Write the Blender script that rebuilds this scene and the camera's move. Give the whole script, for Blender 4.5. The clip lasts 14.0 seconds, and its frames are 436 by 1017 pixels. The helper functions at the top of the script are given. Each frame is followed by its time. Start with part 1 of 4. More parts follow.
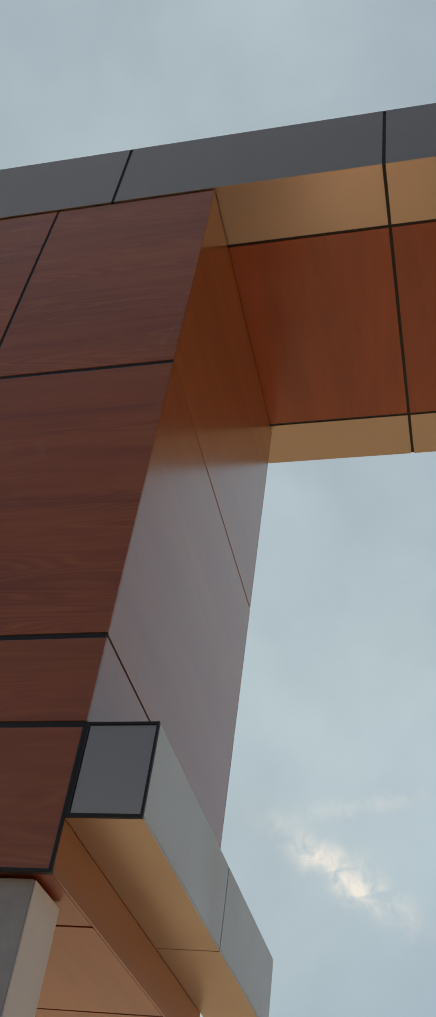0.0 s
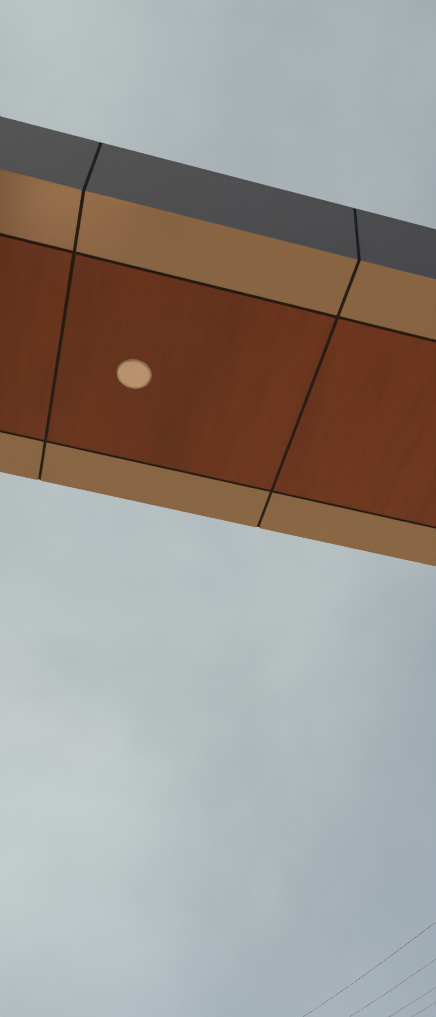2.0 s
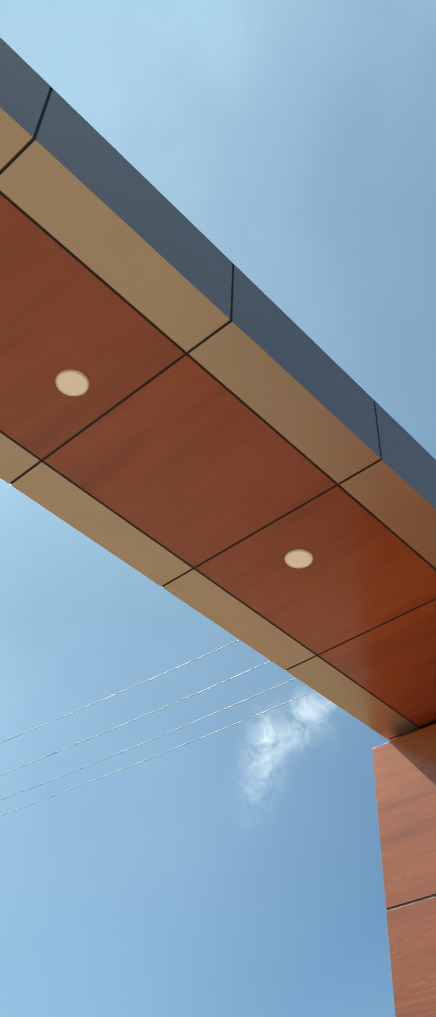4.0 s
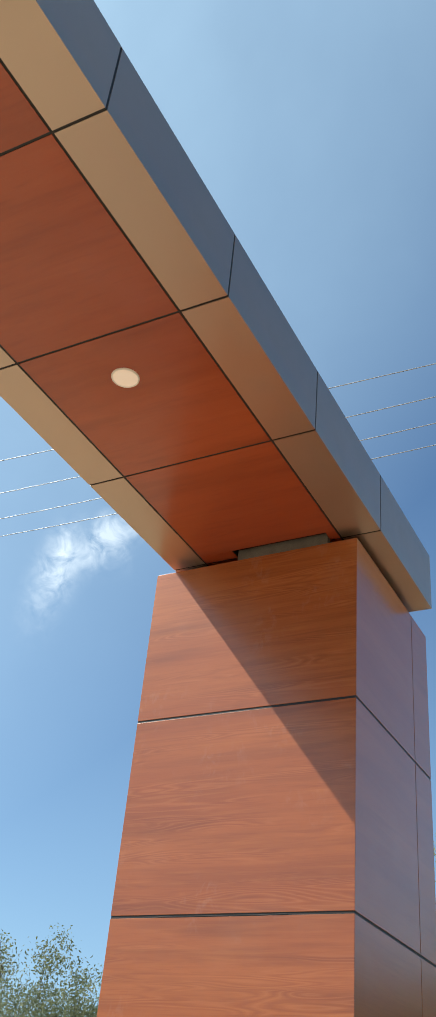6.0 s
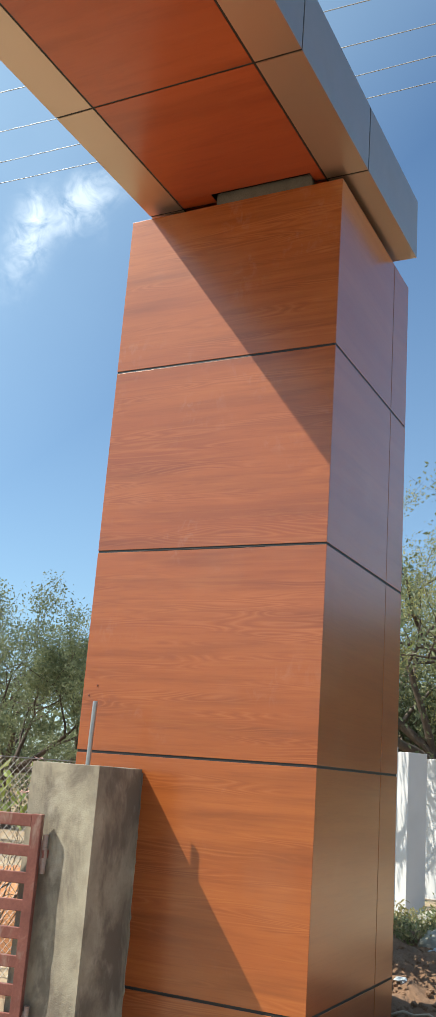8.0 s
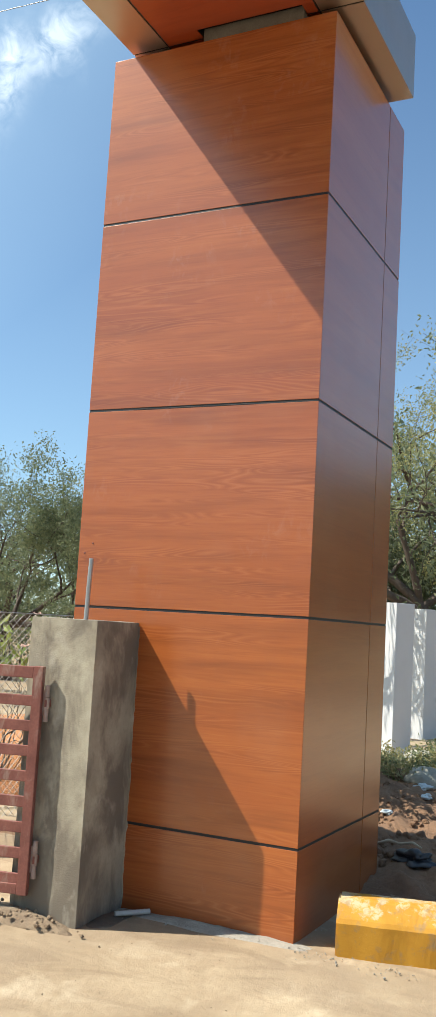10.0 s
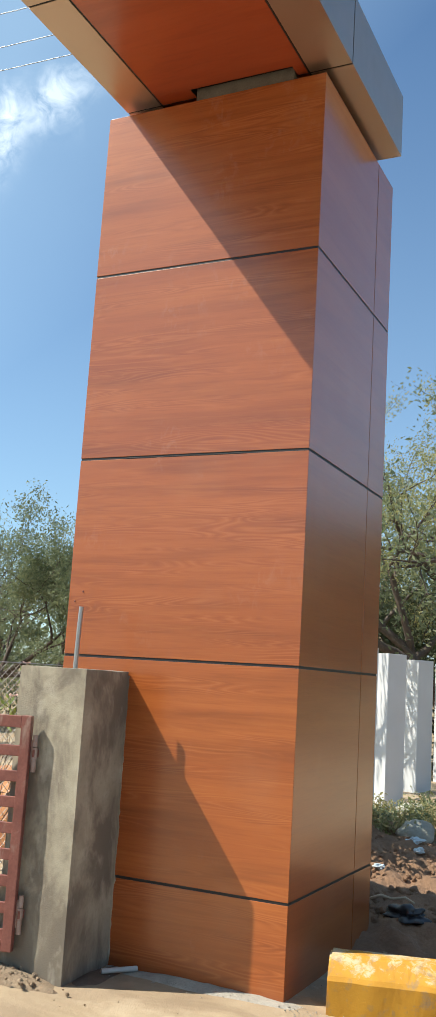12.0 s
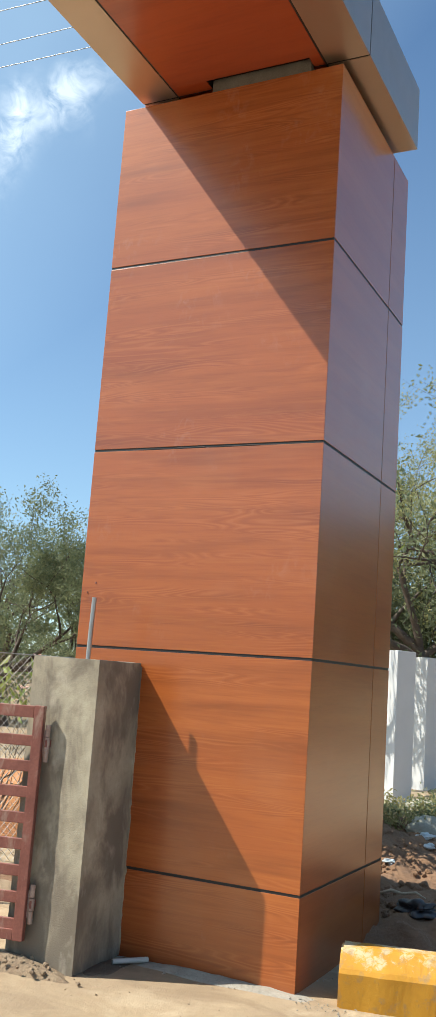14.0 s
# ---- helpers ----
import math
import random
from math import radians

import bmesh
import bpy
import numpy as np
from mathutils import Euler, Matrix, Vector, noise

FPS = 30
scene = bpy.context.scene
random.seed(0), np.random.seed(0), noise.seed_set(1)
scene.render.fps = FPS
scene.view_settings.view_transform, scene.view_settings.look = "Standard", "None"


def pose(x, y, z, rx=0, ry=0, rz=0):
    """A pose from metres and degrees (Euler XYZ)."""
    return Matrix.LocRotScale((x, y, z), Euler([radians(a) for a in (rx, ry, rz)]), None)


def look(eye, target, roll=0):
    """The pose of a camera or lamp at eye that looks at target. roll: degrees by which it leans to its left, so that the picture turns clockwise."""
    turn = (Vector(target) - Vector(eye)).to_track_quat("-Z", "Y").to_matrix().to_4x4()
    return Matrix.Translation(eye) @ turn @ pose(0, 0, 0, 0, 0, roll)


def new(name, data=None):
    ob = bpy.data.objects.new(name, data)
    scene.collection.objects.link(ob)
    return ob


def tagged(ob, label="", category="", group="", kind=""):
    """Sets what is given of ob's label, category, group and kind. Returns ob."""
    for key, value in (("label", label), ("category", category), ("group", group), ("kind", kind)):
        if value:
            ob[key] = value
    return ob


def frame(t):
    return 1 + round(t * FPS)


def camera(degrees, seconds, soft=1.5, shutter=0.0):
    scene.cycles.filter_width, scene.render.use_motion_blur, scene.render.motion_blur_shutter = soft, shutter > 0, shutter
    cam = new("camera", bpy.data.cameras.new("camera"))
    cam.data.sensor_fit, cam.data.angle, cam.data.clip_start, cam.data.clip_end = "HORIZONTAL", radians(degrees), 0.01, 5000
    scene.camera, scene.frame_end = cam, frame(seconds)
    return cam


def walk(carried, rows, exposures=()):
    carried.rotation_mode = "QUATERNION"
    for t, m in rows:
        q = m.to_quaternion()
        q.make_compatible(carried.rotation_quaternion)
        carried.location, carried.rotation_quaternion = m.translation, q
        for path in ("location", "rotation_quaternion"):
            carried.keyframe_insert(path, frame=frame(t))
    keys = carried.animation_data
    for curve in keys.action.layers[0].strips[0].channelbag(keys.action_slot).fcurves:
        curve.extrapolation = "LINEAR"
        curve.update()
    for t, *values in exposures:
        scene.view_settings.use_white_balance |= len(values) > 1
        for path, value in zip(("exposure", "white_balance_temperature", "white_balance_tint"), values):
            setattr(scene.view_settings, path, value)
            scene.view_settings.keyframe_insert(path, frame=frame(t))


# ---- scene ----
cam = camera(25.14, 14.0)
ROWS = [
    (0.0, -0.347, -0.131, 1.667, 132.825, -6.921, 12.323),
    (0.5, -0.323, -0.114, 1.671, 134.201, -5.355, 6.081),
    (1.0, -0.276, -0.099, 1.701, 135.495, -4.278, -0.053),
    (1.5, -0.242, -0.098, 1.726, 136.237, -3.367, -6.962),
    (2.0, -0.216, -0.058, 1.724, 136.965, -3.514, -13.526),
    (2.5, -0.218, -0.051, 1.731, 137.050, -2.692, -20.882),
    (3.0, -0.188, -0.040, 1.700, 137.174, -2.038, -29.583),
    (3.5, -0.162, -0.038, 1.731, 135.623, -1.550, -38.470),
    (4.0, -0.150, -0.022, 1.732, 133.412, -1.746, -47.273),
    (4.2, -0.155, -0.014, 1.728, 132.536, -1.916, -49.969),
    (6.3, -0.084, -0.025, 1.726, 122.410, -5.015, -63.515),
    (6.5, -0.087, -0.024, 1.734, 121.101, -4.963, -63.764),
    (7.0, -0.063, -0.021, 1.679, 117.766, -4.851, -63.967),
    (7.5, -0.018, 0.012, 1.644, 111.997, -4.566, -63.866),
    (8.0, 0.010, 0.010, 1.630, 105.166, -4.147, -63.753),
    (8.5, 0.014, 0.019, 1.603, 98.876, -3.721, -64.258),
    (8.7, 0.005, 0.027, 1.620, 96.878, -3.546, -64.499),
    (10.8, -0.004, 0.008, 1.634, 97.133, -3.378, -63.853),
    (11.0, -0.000, 0.011, 1.608, 97.762, -3.392, -64.037),
    (11.5, -0.006, -0.002, 1.620, 99.086, -3.463, -64.538),
    (12.0, -0.008, 0.001, 1.622, 99.801, -3.490, -64.641),
    (12.5, 0.000, 0.000, 1.620, 99.325, -3.626, -64.342),
    (13.0, -0.016, 0.006, 1.628, 99.239, -3.672, -64.397),
    (13.5, -0.014, 0.014, 1.629, 99.236, -3.809, -64.139),
    (14.0, -0.009, 0.038, 1.586, 99.658, -3.978, -64.273),
]
EXPOSURES = [(0.0, -0.26, 7450, 17), (1.5, -0.22, 8150, 22), (2.0, -0.19, 8250, 20), (2.5, -0.22, 7050, 10), (3.0, -0.19, 6150, 1), (3.5, -0.01, 6100, 2), (4.0, 0.32, 6050, 3),
             (6.5, 0.59, 6150, 9), (8.5, 0.73, 6200, 9), (14.0, 0.73, 6200, 9)]
walk(cam, [(r[0], pose(*r[1:])) for r in ROWS], EXPOSURES)

# ---- world and sun ----
SUN_WAY = Vector((-0.456, 0.872, 1.192)).normalized()          # towards the sun
SUN_EL = math.asin(SUN_WAY.z)
SUN_AZ = math.atan2(SUN_WAY.x, SUN_WAY.y)                      # from +y towards +x


def heading(az, el):
    """Unit vector from an azimuth (from +y towards +x) and an elevation in degrees."""
    a, e = radians(az), radians(el)
    return Vector((math.sin(a) * math.cos(e), math.cos(a) * math.cos(e), math.sin(e)))


class Tree:
    """Short notation for a node tree."""

    def __init__(self, nt):
        self.nt = nt

    def add(self, kind, settings=None, **inputs):
        n = self.nt.nodes.new("ShaderNode" + kind)
        settings = settings or {}
        if kind in ("Math", "VectorMath"):
            n.operation = settings["operation"]
        if kind == "Math":
            n.use_clamp = settings["use_clamp"]
        elif kind == "TexNoise":
            n.noise_dimensions = settings["noise_dimensions"]
        elif kind == "MapRange":
            n.interpolation_type = settings["interpolation_type"]
        elif kind == "Mix":
            n.data_type, n.blend_type = settings["data_type"], settings["blend_type"]
        for k, val in inputs.items():
            self.put(n, k, val)
        return n

    def put(self, n, key, val):
        key = int(key[1:]) if key[0] == "i" and key[1:].isdigit() else key.replace("_", " ")
        sock = n.inputs[key]
        if isinstance(val, bpy.types.NodeSocket):
            self.nt.links.new(val, sock)
        else:
            sock.default_value = val

    def math(self, op, a, b=0.0, c=0.0, clamp=False):
        n = self.add("Math", {"operation": op, "use_clamp": clamp}, i0=a, i1=b)
        if op in ("MULTIPLY_ADD",):
            self.put(n, "i2", c)
        return n.outputs[0]

    def vmath(self, op, a, b=(0, 0, 0)):
        n = self.add("VectorMath", {"operation": op}, i0=a, i1=b)
        return n.outputs["Value"] if op in ("DOT_PRODUCT", "LENGTH", "DISTANCE") else n.outputs[0]

    def noise(self, vec, scale, detail=4.0, rough=0.5, dist=0.0, w=None):
        n = self.add("TexNoise", {"noise_dimensions": "4D" if w is not None else "3D"}, Vector=vec, Scale=scale, Detail=detail,
                     Roughness=rough, Distortion=dist)
        if w is not None:
            self.put(n, "W", w)
        return n.outputs["Fac"]

    def span(self, v, a, b, c=0.0, d=1.0, smooth=False):
        n = self.add("MapRange", {"interpolation_type": "SMOOTHSTEP" if smooth else "LINEAR"}, i0=v, i1=a, i2=b, i3=c, i4=d)
        return n.outputs[0]

    def mix(self, f, a, b, blend="MIX"):
        n = self.add("Mix", {"data_type": "RGBA", "blend_type": blend}, i0=f)
        for i, x in ((6, a), (7, b)):
            if isinstance(x, bpy.types.NodeSocket):
                self.nt.links.new(x, n.inputs[i])
            else:
                n.inputs[i].default_value = (*x[:3], 1)
        return n.outputs[2]


world = bpy.data.worlds.new("world")
scene.world = world
world.use_nodes = True
W = Tree(world.node_tree)
back = world.node_tree.nodes["Background"]
sky = W.add("TexSky")
sky.sky_type, sky.sun_disc, sky.sun_elevation, sky.sun_rotation = "NISHITA", False, SUN_EL, SUN_AZ
sky.altitude, sky.air_density, sky.dust_density, sky.ozone_density = 600.0, 1.0, 0.35, 1.6
way = W.add("TexCoord").outputs["Generated"]
clear = W.mix(1.0, sky.outputs[0], (0.079, 0.0915, 0.0925), "MULTIPLY")
# paler towards the horizon
height = W.add("SeparateXYZ", None, Vector=way).outputs[2]
clear = W.mix(W.span(height, 0.08, 0.60, 0.30, 0.0), clear, (0.335, 0.465, 0.575))
# thin high haze, thickest round the sun, and softly mottled
toward = W.vmath("DOT_PRODUCT", way, tuple(SUN_WAY))
veil = W.math("ADD", W.span(toward, 0.34, 0.68, 0.0, 0.52), W.span(toward, 0.68, 0.90, 0.0, 0.38, True))
veil = W.math("MULTIPLY", veil, W.span(height, 0.35, 0.90, 1.12, 0.84))
mottle = W.noise(way, 2.6, 5.0, 0.55, 0.2)
veil = W.math("MULTIPLY", veil, W.span(mottle, 0.25, 0.75, 0.75, 1.15), clamp=True)
hazed = W.mix(veil, clear, (0.52, 0.71, 0.81))
puffs = W.noise(way, 3.4, 5.0, 0.52, 0.25)
hazed = W.mix(veil, hazed, W.mix(W.span(puffs, 0.30, 0.70), (0.84, 0.85, 0.87), (1.12, 1.12, 1.11)), "MULTIPLY")


def wisp(base, az, el, size, lean, seed, strength):
    """A torn shred of cirrus: stretched noise inside a soft oval, leaning by some degrees."""
    c = heading(az, el)
    east = Vector((0, 0, 1)).cross(c).normalized() * -1
    up = c.cross(east).normalized() * -1
    a = radians(lean)
    u, v = east * math.cos(a) + up * math.sin(a), up * math.cos(a) - east * math.sin(a)
    du, dv = W.vmath("DOT_PRODUCT", way, tuple(u)), W.vmath("DOT_PRODUCT", way, tuple(v))
    fluff = W.noise(W.vmath("ADD", way, (seed, seed * 2, 0)), 20.0, 6.0, 0.60, 0.5)
    dv = W.math("MULTIPLY_ADD", W.math("SUBTRACT", fluff, 0.5), radians(size[1]) * 2.4, dv)
    q = W.math("ADD", W.math("POWER", W.math("DIVIDE", du, radians(size[0])), 2.0), W.math("POWER", W.math("DIVIDE", dv, radians(size[1])), 2.0))
    body = W.math("POWER", 2.718, W.math("MULTIPLY", q, -1.0))
    front = W.span(W.vmath("DOT_PRODUCT", way, tuple(c)), 0.5, 0.6)
    fibre = W.noise(W.vmath("ADD", way, (seed * 3, 0, seed)), 48.0, 5.0, 0.58, 0.6)
    cover = W.math("MULTIPLY", W.math("MULTIPLY", body, front), W.span(fibre, 0.36, 0.66, 0.10, 1.25), clamp=True)
    return W.mix(W.math("MULTIPLY", cover, strength, clamp=True), base, (0.95, 1.0, 0.98))


hazed = wisp(hazed, -7.7, 22.9, (3.3, 0.85), -30, 1.7, 1.0)
hazed = wisp(hazed, -7.0, 26.5, (4.0, 0.5), 12, 2.9, 0.22)
hazed = wisp(hazed, 52.0, 31.3, (2.4, 1.0), 40, 4.1, 0.48)
hazed = wisp(hazed, 49.2, 29.0, (0.9, 2.0), -12, 5.3, 0.60)
hazed = wisp(hazed, 27.5, 20.4, (0.8, 1.9), 22, 7.7, 0.5)
W.put(back, "Color", hazed)
back.inputs["Strength"].default_value = 1.0

sun = new("sun", bpy.data.lights.new("sun", "SUN"))
sun.data.energy, sun.data.angle, sun.data.color = 5.0, radians(0.53), (1.0, 0.92, 0.755)
sun.matrix_world = look(SUN_WAY * 50, (0, 0, 0))


# ---- materials ----
def material(name):
    m = bpy.data.materials.new(name)
    m.use_nodes = True
    t = Tree(m.node_tree)
    return m, t, m.node_tree.nodes["Principled BSDF"]


def bump(t, bsdf, height, strength, distance=0.01):
    b = t.add("Bump", None, Height=height, Strength=strength, Distance=distance)
    t.put(bsdf, "Normal", b.outputs[0])


def laminate(name, run, deep, figure=1.0, tint=(1.0, 1.0, 1.0), lacquer=1.0, gloss=1.62, scuffs=0.0):
    """Glossy wood-print cladding sheet. run: the grain's repeats a metre along x, y, z; deep: strength of its dark bands; figure: of its rings; lacquer and gloss: of its clear top coat; scuffs: of pale handling marks."""
    m, t, b = material(name)
    here = t.add("NewGeometry").outputs["Position"]
    own = t.math("MULTIPLY", t.add("ObjectInfo").outputs["Random"], 37.0)
    q = t.vmath("MULTIPLY", here, run)
    broad = t.noise(q, 0.35, 2.0, 0.5, 0.2, own)
    band = t.noise(q, 0.85, 3.0, 0.55, 0.35, own)
    streak = t.noise(t.vmath("MULTIPLY", q, (1.0, 1.0, 1.6)), 2.6, 4.0, 0.6, 0.25, own)
    fine = t.noise(t.vmath("MULTIPLY", q, (1.3, 1.3, 2.6)), 6.0, 3.0, 0.65, 0.2, own)
    arch = t.noise(q, 1.05, 1.0, 0.35, 0.25, own)
    rings = t.math("SINE", t.math("MULTIPLY", arch, 105.0))
    where = t.span(t.noise(q, 0.8, 2.0, 0.5, 0.1, t.math("ADD", own, 5.0)), 0.46, 0.60, 0.0, 1.0, True)
    base = t.mix(t.span(broad, 0.30, 0.70), (0.326, 0.081, 0.0165), (0.394, 0.110, 0.0218))
    base = t.mix(t.span(band, 0.48, 0.72, 0.0, deep), base, (0.190, 0.044, 0.010))
    base = t.mix(t.span(streak, 0.52, 0.72, 0.0, 0.55 * deep), base, (0.185, 0.039, 0.0095))
    base = t.mix(t.span(streak, 0.46, 0.28, 0.0, 0.45 * deep), base, (0.47, 0.158, 0.030))
    base = t.mix(t.math("MULTIPLY", t.span(rings, 0.1, 1.0, 0.0, 0.32 * figure), where), base, (0.200, 0.042, 0.012))
    base = t.mix(t.math("MULTIPLY", t.span(rings, -0.4, -1.0, 0.0, 0.26 * figure), where), base, (0.50, 0.165, 0.046))
    base = t.mix(t.span(fine, 0.52, 0.76, 0.0, 0.30), base, (0.21, 0.046, 0.013))
    dust = t.noise(here, 1.6, 3.0, 0.55, 0.1)
    base = t.mix(t.span(dust, 0.55, 0.85, 0.0, 0.09), base, (0.46, 0.32, 0.20))
    if scuffs:
        rub = t.math("MULTIPLY", t.span(t.noise(here, 2.2, 3.0, 0.6, 0.3), 0.54, 0.70, 0.0, 1.0, True), t.span(t.noise(t.vmath("MULTIPLY", here, (1.0, 1.0, 0.6)), 17.0, 4.0, 0.65, 0.8), 0.50, 0.70, 0.0, scuffs))
        base = t.mix(rub, base, (0.62, 0.48, 0.36))
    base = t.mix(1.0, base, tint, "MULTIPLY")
    t.put(b, "Base Color", base)
    b.inputs["Roughness"].default_value, b.inputs["Specular IOR Level"].default_value = 0.46, 0.13
    b.inputs["Coat Weight"].default_value, b.inputs["Coat IOR"].default_value = lacquer, gloss
    t.put(b, "Coat Roughness", t.span(dust, 0.35, 0.75, 0.20, 0.25))
    bump(t, b, t.noise(here, 0.9, 1.0), 0.04, 0.02)
    return m


def sheet_metal(name, colour, rough):
    """Metallic-lacquered cladding sheet, slightly uneven."""
    m, t, b = material(name)
    here = t.add("NewGeometry").outputs["Position"]
    own = t.add("ObjectInfo").outputs["Random"]
    c = t.mix(t.math("MULTIPLY", own, 0.18), colour, tuple(x * 0.8 for x in colour))
    smear = t.noise(here, 3.0, 5.0, 0.6, 0.5)
    c = t.mix(t.span(smear, 0.5, 0.85, 0.0, 0.15), c, (0.42, 0.38, 0.32))
    t.put(b, "Base Color", c)
    b.inputs["Metallic"].default_value = 0.88
    t.put(b, "Roughness", t.span(smear, 0.3, 0.8, rough, rough + 0.12))
    bump(t, b, t.noise(here, 1.4, 2.0), 0.05, 0.02)
    return m


def rough_stuff(name, dark, light, scale, rough=0.9, relief=0.5, depth=0.01, third=None, third_scale=0.7, third_span=(0.5, 0.7), run=1.0):
    """Mineral or earthy surface: two colours by noise at two scales, a third in blotches."""
    m, t, b = material(name)
    here = t.add("NewGeometry").outputs["Position"]
    big, small = t.noise(here, scale, 5.0, 0.6, 0.3), t.noise(here, scale * 9, 6.0, 0.7)
    c = t.mix(t.span(big, 0.3, 0.7), dark, light)
    c = t.mix(t.span(small, 0.35, 0.75, 0.0, 0.45), c, tuple(x * 0.6 for x in dark))
    if third:
        c = t.mix(t.span(t.noise(t.vmath("MULTIPLY", here, (1, 1, run)), third_scale, 5.0, 0.6, 0.6), *third_span), c, third)
    t.put(b, "Base Color", c)
    b.inputs["Roughness"].default_value = rough
    bump(t, b, t.math("ADD", big, small), relief, depth)
    return m


def plain(name, colour, rough=0.6, metal=0.0, vary=0.15, scale=6.0):
    m, t, b = material(name)
    here = t.add("NewGeometry").outputs["Position"]
    n = t.noise(here, scale, 5.0, 0.6)
    t.put(b, "Base Color", t.mix(t.span(n, 0.3, 0.75, 0.0, 1.0), colour, tuple(x * (1 - vary * 2) for x in colour)))
    b.inputs["Roughness"].default_value, b.inputs["Metallic"].default_value = rough, metal
    return m


def leafy(name, young, old):
    m, t, b = material(name)
    r = t.add("NewGeometry").outputs["Random Per Island"]
    t.put(b, "Base Color", t.mix(r, young, old))
    b.inputs["Roughness"].default_value = 0.55
    thin = t.add("BsdfTranslucent", None, Color=t.mix(r, tuple(x * 1.6 for x in young), tuple(x * 1.6 for x in old)))
    both = t.add("MixShader", None, i0=0.35, i1=b.outputs[0], i2=thin.outputs[0])
    t.nt.links.new(both.outputs[0], t.nt.nodes["Material Output"].inputs[0])
    return m


WOOD_WALL = laminate("wood_laminate_upright", (0.95, 0.95, 13.0), 0.66, 1.0, scuffs=0.09)
# same sheet; grain flattened in colour as if washed out by sky reflection
WOOD_SIDE = laminate("wood_laminate_washed_grain", (0.95, 0.95, 13.0), 0.25, 0.1, gloss=1.76)
# same print; the tint paints in the redder, darker light under the beam
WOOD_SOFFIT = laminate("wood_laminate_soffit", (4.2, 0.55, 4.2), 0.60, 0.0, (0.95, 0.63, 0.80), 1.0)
SILVER = sheet_metal("champagne_silver_sheet", (0.54, 0.435, 0.36), 0.30)
JOINT = plain("black_joint_sealant", (0.014, 0.013, 0.014), 0.55)
LAMP_WHITE = plain("lamp_plastic", (0.88, 0.84, 0.78), 0.5, 0, 0.03)
DIFFUSER = plain("lamp_diffuser", (0.82, 0.76, 0.68), 0.45, 0, 0.03)
lit = DIFFUSER.node_tree.nodes["Principled BSDF"]
lit.inputs["Emission Color"].default_value, lit.inputs["Emission Strength"].default_value = (1.0, 0.70, 0.50, 1), 0.19
WHITE_PAINT = plain("white_wall_paint", (0.60, 0.605, 0.62), 0.7, 0, 0.03, 2.5)


def cement_plaster():
    """Trowelled cement, drying out in pale and damp dark blotches."""
    m, t, b = material("cement_plaster")
    here = t.add("NewGeometry").outputs["Position"]
    big, mid, small = t.noise(here, 2.6, 4.0, 0.55, 0.2), t.noise(t.vmath("MULTIPLY", here, (1, 1, 0.55)), 8.0, 4.0, 0.6, 0.3), t.noise(here, 38.0, 6.0, 0.7)
    c = t.mix(t.span(big, 0.32, 0.68), (0.26, 0.228, 0.172), (0.42, 0.378, 0.290))
    damp = t.noise(t.vmath("MULTIPLY", here, (1, 1, 0.5)), 3.4, 5.0, 0.62, 0.4)
    c = t.mix(t.span(damp, 0.42, 0.60, 0.0, 0.80, True), c, (0.135, 0.110, 0.088))
    c = t.mix(t.span(mid, 0.54, 0.74, 0.0, 0.55), c, (0.17, 0.14, 0.115))
    c = t.mix(t.span(mid, 0.42, 0.26, 0.0, 0.45), c, (0.54, 0.49, 0.40))
    c = t.mix(t.span(small, 0.50, 0.78, 0.0, 0.40), c, (0.18, 0.15, 0.12))
    t.put(b, "Base Color", c)
    b.inputs["Roughness"].default_value = 0.92
    bump(t, b, t.math("ADD", t.math("MULTIPLY", mid, 1.4), t.math("ADD", small, t.noise(here, 140.0, 3.0, 0.6))), 0.30, 0.006)
    return m


CEMENT = cement_plaster()


